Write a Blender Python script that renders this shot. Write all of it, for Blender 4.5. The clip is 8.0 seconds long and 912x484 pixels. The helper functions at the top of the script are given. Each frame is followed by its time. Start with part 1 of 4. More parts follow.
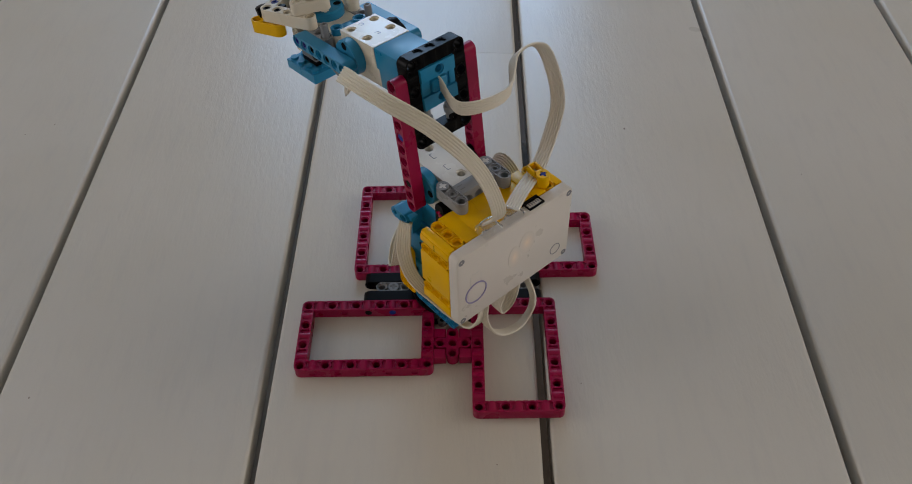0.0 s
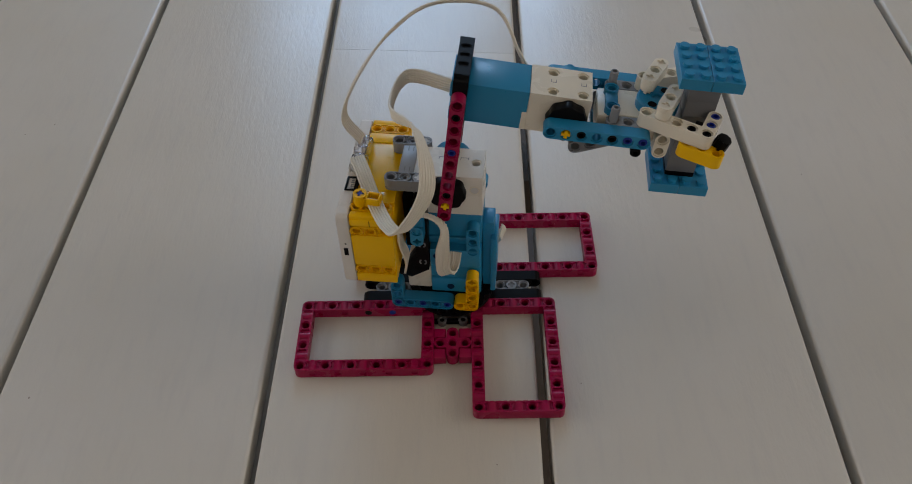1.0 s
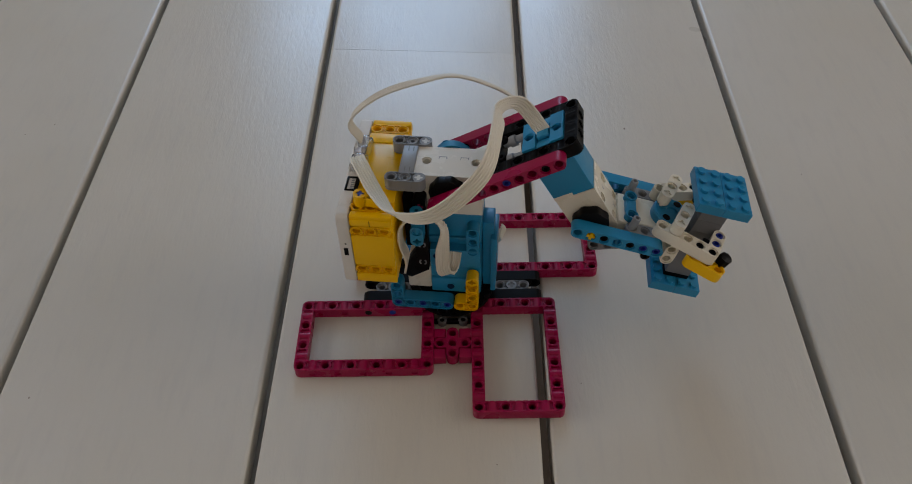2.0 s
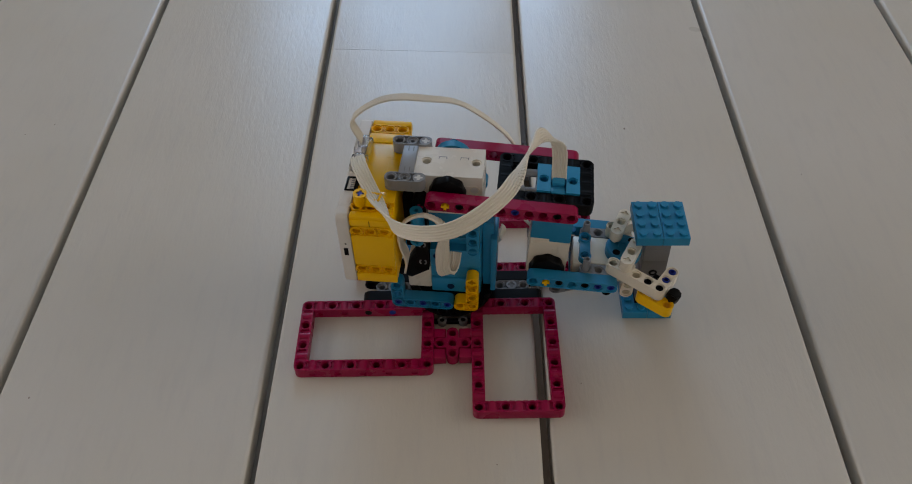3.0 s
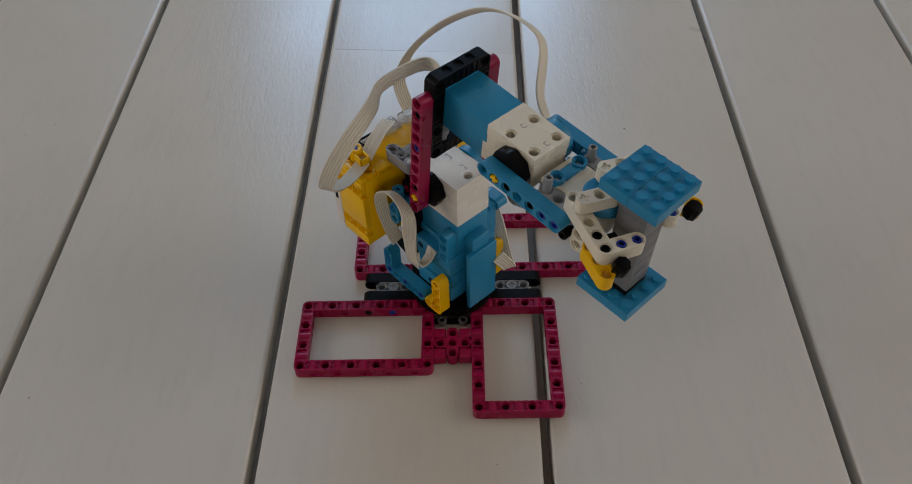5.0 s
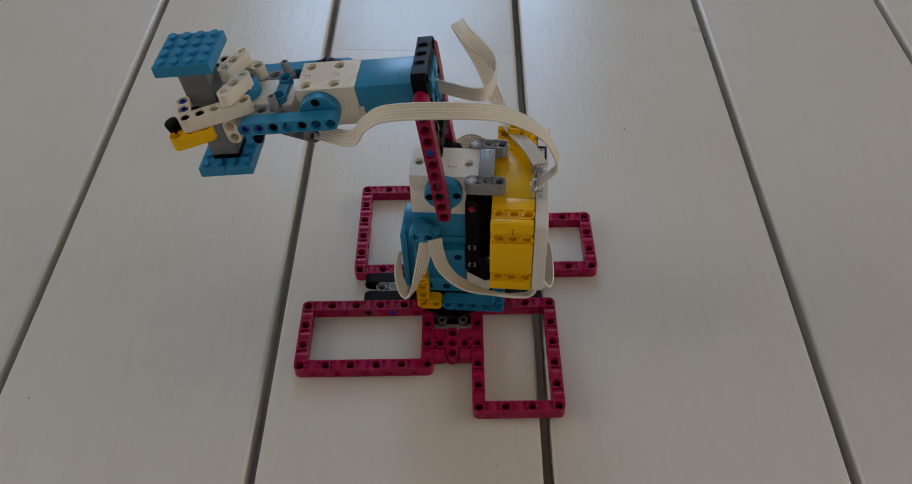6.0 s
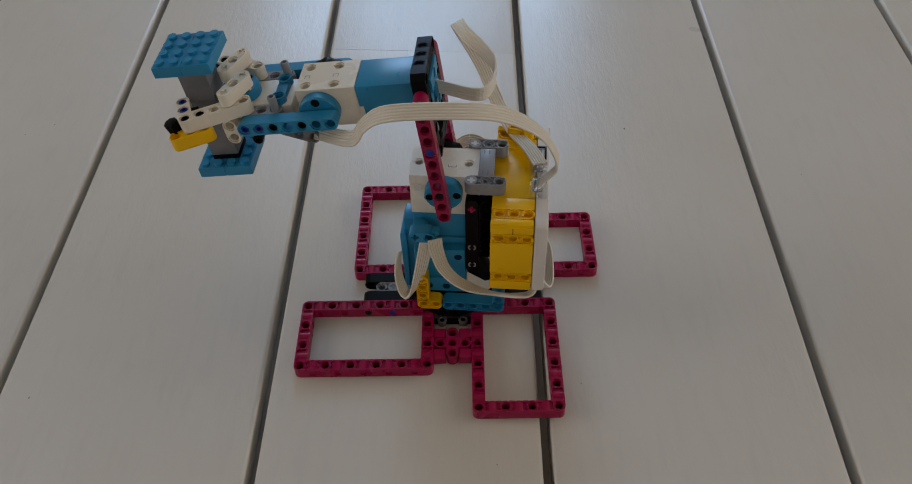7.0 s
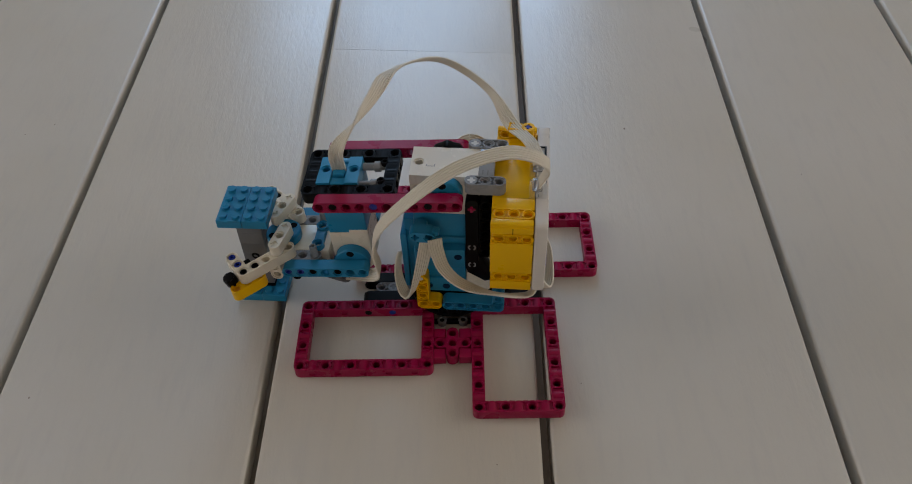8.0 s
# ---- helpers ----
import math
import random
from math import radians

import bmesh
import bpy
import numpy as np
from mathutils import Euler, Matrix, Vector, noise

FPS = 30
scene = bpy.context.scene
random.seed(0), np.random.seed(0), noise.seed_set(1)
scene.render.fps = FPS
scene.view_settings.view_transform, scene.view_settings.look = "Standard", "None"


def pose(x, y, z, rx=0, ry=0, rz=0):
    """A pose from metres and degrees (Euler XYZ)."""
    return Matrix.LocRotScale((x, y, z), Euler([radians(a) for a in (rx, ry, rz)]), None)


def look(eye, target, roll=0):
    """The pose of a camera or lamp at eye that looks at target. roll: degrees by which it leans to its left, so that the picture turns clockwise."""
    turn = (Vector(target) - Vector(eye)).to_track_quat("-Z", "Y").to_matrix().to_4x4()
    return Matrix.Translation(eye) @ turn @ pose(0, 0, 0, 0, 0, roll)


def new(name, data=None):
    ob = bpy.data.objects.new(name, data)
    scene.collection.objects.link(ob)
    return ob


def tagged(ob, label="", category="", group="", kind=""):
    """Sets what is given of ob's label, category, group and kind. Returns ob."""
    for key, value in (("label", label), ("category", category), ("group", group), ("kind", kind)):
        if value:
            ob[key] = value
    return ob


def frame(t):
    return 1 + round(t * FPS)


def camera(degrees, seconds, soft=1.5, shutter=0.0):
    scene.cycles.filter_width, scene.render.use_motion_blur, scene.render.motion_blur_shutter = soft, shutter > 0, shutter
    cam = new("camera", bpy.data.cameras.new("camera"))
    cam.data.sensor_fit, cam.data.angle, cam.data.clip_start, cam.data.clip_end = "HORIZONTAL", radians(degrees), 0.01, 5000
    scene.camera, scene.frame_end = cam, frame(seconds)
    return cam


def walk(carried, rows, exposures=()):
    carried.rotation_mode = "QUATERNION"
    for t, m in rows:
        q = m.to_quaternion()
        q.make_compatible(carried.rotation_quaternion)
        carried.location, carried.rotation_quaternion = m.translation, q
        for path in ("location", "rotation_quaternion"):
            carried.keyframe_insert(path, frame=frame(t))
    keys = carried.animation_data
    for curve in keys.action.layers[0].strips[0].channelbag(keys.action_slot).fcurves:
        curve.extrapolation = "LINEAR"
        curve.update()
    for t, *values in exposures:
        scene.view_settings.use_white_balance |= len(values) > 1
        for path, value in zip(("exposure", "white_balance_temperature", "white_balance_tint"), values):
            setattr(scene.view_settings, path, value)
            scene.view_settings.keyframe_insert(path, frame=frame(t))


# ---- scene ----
U = 0.008                      # one building-brick pitch in metres

# ---- camera: stands still ----
cam = camera(56.15, 8.0, soft=1.0)
EYE = (0.01101, -0.37637, 0.44928)


def camera_pose(yaw, pitch, roll):
    cy, sy, cp, sp = math.cos(yaw), math.sin(yaw), math.cos(pitch), math.sin(pitch)
    f = Vector((sy * cp, cy * cp, -sp))
    r = Vector((cy, -sy, 0))
    u = r.cross(f)
    c, s = math.cos(roll), math.sin(roll)
    r2, u2 = c * r + s * u, -s * r + c * u
    m = Matrix((r2, u2, -f)).transposed().to_4x4()
    return Matrix.Translation(EYE) @ m


VIEW = camera_pose(-0.02041, 0.81445, -0.03216)
walk(cam, [(0.0, VIEW), (8.0, VIEW)], exposures=[(0.0, 0.22, 6950, 16), (8.0, 0.22, 6950, 16)])

# ---- daylight and added fill ----
world = bpy.data.worlds.new("daylight")
scene.world = world
world.use_nodes = True
wn = world.node_tree.nodes
sky = wn.new("ShaderNodeTexSky")
sky.sky_type, sky.sun_disc = "NISHITA", False
sky.sun_elevation, sky.sun_rotation = radians(38), radians(200)
wn["Background"].inputs[1].default_value = 0.12
world.node_tree.links.new(sky.outputs[0], wn["Background"].inputs[0])

sun_data = bpy.data.lights.new("sun", "SUN")
sun_data.energy, sun_data.angle, sun_data.color = 2.0, radians(0.6), (1.0, 0.95, 0.88)
sun_lamp = new("sun", sun_data)
sun_lamp.matrix_world = look((0.0, -3.0, 2.4), (0, 0, 0))


def area_light(name, centre, target, w, h, watts, colour):
    d = bpy.data.lights.new(name, "AREA")
    d.shape, d.size, d.size_y, d.energy, d.color = "RECTANGLE", w, h, watts, colour
    ob = new(name, d)
    ob.matrix_world = look(centre, target)
    return ob


area_light("window_daylight", (-0.15, 2.28, 1.15), (-0.15, 0.0, 1.15), 0.86, 0.86, 16.0, (0.38, 0.65, 1.0))
# west, east and south lamps are added fill without a known source
area_light("west_fill", (-2.38, 0.2, 0.95), (0.0, 0.2, 0.95), 1.5, 1.2, 13.0, (0.99, 0.97, 0.94))
area_light("east_fill", (2.18, 0.2, 0.95), (0.0, 0.2, 0.95), 1.5, 1.2, 12.4, (1.0, 0.96, 0.90))

area_light("south_fill", (0.2, -2.28, 0.95), (0.2, 0.0, 0.95), 1.2, 1.0, 3.0, (1.0, 0.86, 0.66))


# ---- materials ----
def mat_base(name):
    m = bpy.data.materials.new(name)
    m.use_nodes = True
    n, l = m.node_tree.nodes, m.node_tree.links
    return m, n, l, n["Principled BSDF"]


def noise_tex(n, l, scale, detail=4, rough=0.55, stretch=None):
    tc = n.new("ShaderNodeTexCoord")
    mp = n.new("ShaderNodeMapping")
    l.new(tc.outputs["Object"], mp.inputs[0])
    if stretch:
        mp.inputs["Scale"].default_value = stretch
    t = n.new("ShaderNodeTexNoise")
    t.inputs["Scale"].default_value, t.inputs["Detail"].default_value, t.inputs["Roughness"].default_value = scale, detail, rough
    l.new(mp.outputs[0], t.inputs["Vector"])
    return t


def ramp(n, l, src, a, b, lo, hi):
    r = n.new("ShaderNodeMapRange")
    r.inputs[1].default_value, r.inputs[2].default_value, r.inputs[3].default_value, r.inputs[4].default_value = a, b, lo, hi
    l.new(src, r.inputs[0])
    return r.outputs[0]


def mix_col(n, l, fac, a, b):
    m = n.new("ShaderNodeMix")
    m.data_type = "RGBA"
    m.inputs[6].default_value, m.inputs[7].default_value = (*a, 1), (*b, 1)
    l.new(fac, m.inputs[0])
    return m.outputs[2]


def plastic(name, col, rough=0.26, dust=0.04, gloss=0.28):
    """Moulded plastic: fine moulding relief, faint handling marks and dust."""
    m, n, l, b = mat_base(name)
    big, fine = noise_tex(n, l, 60, 5), noise_tex(n, l, 900, 3)
    grey = sum(col) / 3
    worn = tuple(c * (1 - dust) + dust * (0.5 * grey + 0.3) for c in col)
    l.new(mix_col(n, l, ramp(n, l, big.outputs[0], 0.4, 0.7, 0, 1), col, worn), b.inputs["Base Color"])
    l.new(ramp(n, l, big.outputs[0], 0.3, 0.7, rough - 0.05, rough + 0.14), b.inputs["Roughness"])
    bp = n.new("ShaderNodeBump")
    bp.inputs["Strength"].default_value, bp.inputs["Distance"].default_value = 0.06, 0.0002
    l.new(fine.outputs[0], bp.inputs["Height"])
    l.new(bp.outputs[0], b.inputs["Normal"])
    b.inputs["IOR"].default_value = 1.5
    b.inputs["Specular IOR Level"].default_value = gloss
    return m


MAGENTA = plastic("magenta_plastic", (0.31, 0.0022, 0.050), 0.26, 0.015)
AZURE = plastic("azure_plastic", (0.003, 0.225, 0.42), 0.31, 0.015, 0.40)
BLACK = plastic("black_plastic", (0.004, 0.004, 0.0045), 0.32, 0.003, 0.08)
GREY = plastic("grey_plastic", (0.26, 0.27, 0.28))
DARKGREY = plastic("dark_grey_plastic", (0.17, 0.17, 0.175), 0.35)
MOTORWHITE = plastic("warm_white_plastic", (0.77, 0.73, 0.64), 0.22, 0.03, 0.42)
COVER = plastic("offwhite_cover", (0.70, 0.66, 0.60), 0.3, 0.03)
WHITE = plastic("white_plastic", (0.80, 0.79, 0.76), 0.3, 0.03)
CREAM = plastic("ivory_plastic", (0.76, 0.70, 0.57), 0.24, 0.04, 0.40)
YELLOW = plastic("yellow_plastic", (0.88, 0.49, 0.0), 0.3, 0.0)
BLUE = plastic("blue_plastic", (0.01, 0.03, 0.28))
# socket shade put into the colour; DARK also serves dark parts
NAVY = plastic("navy_socket_shade", (0.003, 0.02, 0.06), 0.5, 0.0, 0.1)
DARK = plastic("dark_parts_and_shade", (0.006, 0.006, 0.007), 0.6, 0.0, 0.05)
RUBBER = plastic("ivory_cable_sheath", (0.72, 0.67, 0.56), 0.45, 0.05)
LINE = plastic("grey_print_and_shade", (0.22, 0.22, 0.24), 0.5)
PALE = plastic("pale_print", (0.62, 0.61, 0.58), 0.4)


def clear_mat():
    m, n, l, b = mat_base("clear_plastic")
    b.inputs["Base Color"].default_value = (0.92, 0.93, 0.94, 1)
    b.inputs["Transmission Weight"].default_value = 0.9
    b.inputs["Roughness"].default_value = 0.12
    b.inputs["IOR"].default_value = 1.2
    return m


CLEAR = clear_mat()


def glow(name, col, power):
    m, n, l, b = mat_base(name)
    b.inputs["Base Color"].default_value = (0.7, 0.66, 0.6, 1)
    b.inputs["Emission Color"].default_value = (*col, 1)
    b.inputs["Emission Strength"].default_value = power
    return m


LED = glow("lit_led", (1.0, 0.55, 0.22), 0.10)
LED.node_tree.nodes["Principled BSDF"].inputs["Base Color"].default_value = (0.70, 0.66, 0.60, 1)


def soften(m, power):
    """Light that fades towards the rim of each dot, as through a diffusing cover."""
    n, l = m.node_tree.nodes, m.node_tree.links
    tc, mp, gr, mu = n.new("ShaderNodeTexCoord"), n.new("ShaderNodeMapping"), n.new("ShaderNodeTexGradient"), n.new("ShaderNodeMath")
    mp.inputs["Location"].default_value = (0, -1, -1)
    mp.inputs["Scale"].default_value = (0, 2, 2)
    gr.gradient_type = "QUADRATIC_SPHERE"
    mu.operation = "MULTIPLY"
    mu.inputs[1].default_value = power
    l.new(tc.outputs["Generated"], mp.inputs[0])
    l.new(mp.outputs[0], gr.inputs[0])
    l.new(gr.outputs["Fac"], mu.inputs[0])
    l.new(mu.outputs[0], n["Principled BSDF"].inputs["Emission Strength"])


soften(LED, 0.16)
RING = glow("violet_ring", (0.25, 0.18, 0.9), 0.03)
RING.node_tree.nodes["Principled BSDF"].inputs["Base Color"].default_value = (0.30, 0.28, 0.42, 1)


def painted_wood():
    """White brushed paint on planks: grain in the relief, faint yellowing, scuffs and specks."""
    m, n, l, b = mat_base("white_painted_wood")
    grain = noise_tex(n, l, 130, 5, 0.6, (1.0, 0.16, 1.0))
    fine = noise_tex(n, l, 430, 4, 0.6, (1.0, 0.26, 1.0))
    blot = noise_tex(n, l, 5, 3)
    speck = noise_tex(n, l, 260, 2)
    oi = n.new("ShaderNodeObjectInfo")
    base = mix_col(n, l, ramp(n, l, blot.outputs[0], 0.22, 0.80, 0, 1), (0.610, 0.58, 0.525), (0.560, 0.52, 0.44))
    mx = n.new("ShaderNodeMix")
    mx.data_type = "RGBA"
    mx.inputs[7].default_value = (0.50, 0.475, 0.44, 1)
    l.new(ramp(n, l, grain.outputs[0], 0.5, 0.75, 0, 0.35), mx.inputs[0])
    l.new(base, mx.inputs[6])
    tone = n.new("ShaderNodeMix")
    tone.data_type, tone.blend_type = "RGBA", "MULTIPLY"
    tone.inputs[0].default_value = 1.0
    l.new(mx.outputs[2], tone.inputs[6])
    l.new(ramp(n, l, oi.outputs["Random"], 0, 1, 0.96, 1.03), tone.inputs[7])
    sp = n.new("ShaderNodeMix")
    sp.data_type = "RGBA"
    sp.inputs[7].default_value = (0.22, 0.19, 0.16, 1)
    l.new(ramp(n, l, speck.outputs[0], 0.80, 0.84, 0, 0.8), sp.inputs[0])
    l.new(tone.outputs[2], sp.inputs[6])
    l.new(sp.outputs[2], b.inputs["Base Color"])
    l.new(ramp(n, l, blot.outputs[0], 0.2, 0.8, 0.25, 0.37), b.inputs["Roughness"])
    add = n.new("ShaderNodeMath")
    add.operation = "ADD"
    l.new(grain.outputs[0], add.inputs[0])
    l.new(fine.outputs[0], add.inputs[1])
    bp = n.new("ShaderNodeBump")
    bp.inputs["Strength"].default_value, bp.inputs["Distance"].default_value = 0.42, 0.0005
    l.new(add.outputs[0], bp.inputs["Height"])
    l.new(bp.outputs[0], b.inputs["Normal"])
    return m


PAINT = painted_wood()


def rough_mat(name, a, b_col, scale, rough=0.8):
    m, n, l, b = mat_base(name)
    t = noise_tex(n, l, scale, 6)
    l.new(mix_col(n, l, ramp(n, l, t.outputs[0], 0.35, 0.65, 0, 1), a, b_col), b.inputs["Base Color"])
    b.inputs["Roughness"].default_value = rough
    return m


WALL = rough_mat("wall_plaster", (0.62, 0.58, 0.52), (0.56, 0.52, 0.46), 6)
FLOOR = rough_mat("floor_boards", (0.085, 0.066, 0.05), (0.055, 0.042, 0.03), 4, 0.5)
RAWWOOD = rough_mat("bare_wood_underside", (0.30, 0.25, 0.205), (0.19, 0.16, 0.13), 20, 0.7)


# ---- mesh tools (all lengths in brick pitches) ----
def finish(bm, sharp=25):
    bmesh.ops.recalc_face_normals(bm, faces=bm.faces)
    lim = radians(sharp)
    for f in bm.faces:
        f.smooth = True
    for e in bm.edges:
        if len(e.link_faces) != 2 or e.calc_face_angle(0) > lim:
            e.smooth = False


def part(name, bm, material, parent, label="", scale=U, sharp=25):
    """Links a bmesh as one mesh object under a thing or part."""
    finish(bm, sharp)
    me = bpy.data.meshes.new(name)
    if scale != 1:
        bmesh.ops.scale(bm, vec=(scale,) * 3, verts=bm.verts)
    bm.to_mesh(me)
    bm.free()
    me.materials.append(material)
    ob = new(name, me)
    ob.parent = parent
    return tagged(ob, label)


def merge(*bms):
    out = bms[0]
    for b in bms[1:]:
        me = bpy.data.meshes.new("tmp")
        b.to_mesh(me)
        b.free()
        out.from_mesh(me)
        bpy.data.meshes.remove(me)
    return out


def box(x0, x1, y0, y1, z0, z1, r=0.08, seg=2):
    bm = bmesh.new()
    bmesh.ops.create_cube(bm, size=1)
    for v in bm.verts:
        v.co = ((x0 + x1) / 2 + v.co.x * (x1 - x0), (y0 + y1) / 2 + v.co.y * (y1 - y0), (z0 + z1) / 2 + v.co.z * (z1 - z0))
    if r:
        bmesh.ops.bevel(bm, geom=list(bm.edges), offset=r, segments=seg, affect="EDGES", profile=0.5)
    return bm


def cyl(x, y, z0, z1, r, seg=24, r2=None, bev=0.0):
    """A cylinder along z, with a rounded rim if bev is given."""
    prof = [(0, z0), (r, z0)]
    rt = r if r2 is None else r2
    prof += [(rt, z1)] if not bev else [(rt, z1 - bev), (rt - bev * 0.3, z1 - bev * 0.3), (rt - bev, z1)]
    prof += [(0, z1)]
    return lathe(prof, x, y, seg)


def lathe(prof, x=0.0, y=0.0, seg=24):
    bm = bmesh.new()
    rings = []
    for r, z in prof:
        if r < 1e-6:
            rings.append([bm.verts.new((x, y, z))])
        else:
            rings.append([bm.verts.new((x + r * math.cos(2 * math.pi * k / seg), y + r * math.sin(2 * math.pi * k / seg), z)) for k in range(seg)])
    for a, b in zip(rings, rings[1:]):
        for k in range(seg):
            j = (k + 1) % seg
            vs = []
            for v in (a[k % len(a)], a[j % len(a)], b[j % len(b)], b[k % len(b)]):
                if v not in vs:
                    vs.append(v)
            if len(vs) > 2:
                bm.faces.new(vs)
    return bm


def moved(bm, m):
    bmesh.ops.transform(bm, matrix=m, verts=bm.verts)
    return bm


UPZ = Matrix.Identity(4)
ALONG_Y = Matrix.Rotation(radians(90), 4, "X")       # z of the piece becomes -y
ALONG_X = Matrix.Rotation(radians(90), 4, "Y")       # z of the piece becomes x


def at(x, y, z):
    return Matrix.Translation((x, y, z))


def hole_radius(c, s, cross):
    if not cross:
        return 0.30
    c, s = max(abs(c), 1e-6), max(abs(s), 1e-6)
    return max(min(0.30 / c, 0.115 / s), min(0.115 / c, 0.30 / s))


def cell(bm, px, py, m, ends="", cross=False, thick=0.975, half=0.485, blind=False, dent=0.0):
    """One pitch of a beam with its hole along z: ends holds the sides (E, W, N, S) that are open and rounded off.
    dent sinks the web between the hole's collar and the neighbouring pitch."""
    n = 24
    h = thick / 2
    collar = 0.445
    rings = [[] for _ in range(16)]
    for k in range(n):
        a = 2 * math.pi * k / n
        c, s = math.cos(a), math.sin(a)
        hx = half if ("E" in ends and c > 0) or ("W" in ends and c < 0) else 0.5
        hy = half if ("N" in ends and s > 0) or ("S" in ends and s < 0) else 0.5
        rx, ry = ("E" in ends and c > 1e-6) or ("W" in ends and c < -1e-6), ("N" in ends and s > 1e-6) or ("S" in ends and s < -1e-6)
        big = max(abs(c), abs(s))
        ox, oy = (c * half, s * half) if rx and ry else (hx * c / big, hy * s / big)
        r = hole_radius(c, s, cross)
        rim = r if cross else 0.385
        ix = math.copysign(min(abs(ox), half - 0.075), ox) if rx else ox
        iy = math.copysign(min(abs(oy), half - 0.075), oy) if ry else oy
        d = dent
        if math.hypot(ix, iy) < collar + 0.02 or not dent:
            ix, iy, d = c * collar, s * collar, 0.0
        face = [(ox, oy, h), (ix, iy, h), (ix, iy, h - d), (c * collar, s * collar, h - d), (c * collar, s * collar, h),
                (c * rim, s * rim, h), (c * rim, s * rim, h - 0.11), (c * r, s * r, h - 0.11)]
        for ring_verts, (x, y, z) in zip(rings, face + [(x, y, -z) for x, y, z in reversed(face)]):
            ring_verts.append(bm.verts.new(m @ Vector((px + x, py + y, z))))
    for k in range(n):
        j = (k + 1) % n
        a = 2 * math.pi * (k + 0.5) / n
        c, s = math.cos(a), math.sin(a)
        # outer wall only where the cell is open
        side = ("E" if c > 0 else "W") if abs(c) > abs(s) else ("N" if s > 0 else "S")
        if side in ends:
            bm.faces.new((rings[15][k], rings[15][j], rings[0][j], rings[0][k]))
        for p in range(15):
            bm.faces.new((rings[p][k], rings[p][j], rings[p + 1][j], rings[p + 1][k]))
    if blind:
        bm.faces.new(rings[7])
        bm.faces.new(rings[8])


def beam(cells, m=UPZ, crosses=(), thick=0.975, dent=0.0):
    """A lift-arm through the given grid cells, holes along the piece's z."""
    bm = bmesh.new()
    s = set(cells)
    for (x, y) in cells:
        e = "".join(k for k, d in (("E", (1, 0)), ("W", (-1, 0)), ("N", (0, 1)), ("S", (0, -1))) if (x + d[0], y + d[1]) not in s)
        cell(bm, x, y, m, e, (x, y) in crosses, thick, dent=dent)
    bmesh.ops.remove_doubles(bm, verts=bm.verts, dist=0.002)
    return bm


def row(n, start=0):
    return [(i + start, 0) for i in range(n)]


def side_cell(bm, px, py, along_x, m, flush=False):
    """A pitch of a frame whose hole goes sideways: a short tube held by thinner webs."""
    turn = UPZ if along_x else Matrix.Rotation(radians(90), 4, "Z")
    sub = bmesh.new()
    cell(sub, 0, 0, Matrix.Rotation(radians(90), 4, "X"), "NSEW", False, 0.97, blind=True)
    webs = [box(x0, x1, y0, y1, -0.485, z1, 0) for x0, x1 in ((-0.5, -0.3), (0.3, 0.5)) for y0, y1, z1 in ((-0.483, -0.39, 0.47), (0.39, 0.483, 0.47), (-0.4, 0.4, 0.468 if flush else 0.36))]
    if flush:
        webs.append(box(-0.5, 0.5, -0.483, 0.483, 0.40, 0.468, 0))
    sub = merge(sub, *webs)
    me = bpy.data.meshes.new("tmp")
    sub.transform(m @ at(px, py, 0) @ turn)
    sub.to_mesh(me)
    sub.free()
    bm.from_mesh(me)
    bpy.data.meshes.remove(me)


def holed_plate(x0, x1, y0, y1, z0, z1, holes, ends=""):
    """A plate with open sockets at the given places."""
    xs = sorted({x0, x1} | {round(h[0] + d, 3) for h in holes for d in (-0.5, 0.5)})
    ys = sorted({y0, y1} | {round(h[1] + d, 3) for h in holes for d in (-0.5, 0.5)})
    bm = bmesh.new()
    out = [bm]
    for xa, xb in zip(xs, xs[1:]):
        for ya, yb in zip(ys, ys[1:]):
            hit = [h for h in holes if abs((xa + xb) / 2 - h[0]) < 0.02 and abs((ya + yb) / 2 - h[1]) < 0.02]
            if hit:
                cell(bm, hit[0][0], hit[0][1], at(0, 0, (z0 + z1) / 2), ends, False, z1 - z0)
            else:
                out.append(box(xa, xb, ya, yb, z0, z1, 0))
    m = merge(*out)
    bmesh.ops.remove_doubles(m, verts=m.verts, dist=0.002)
    return m


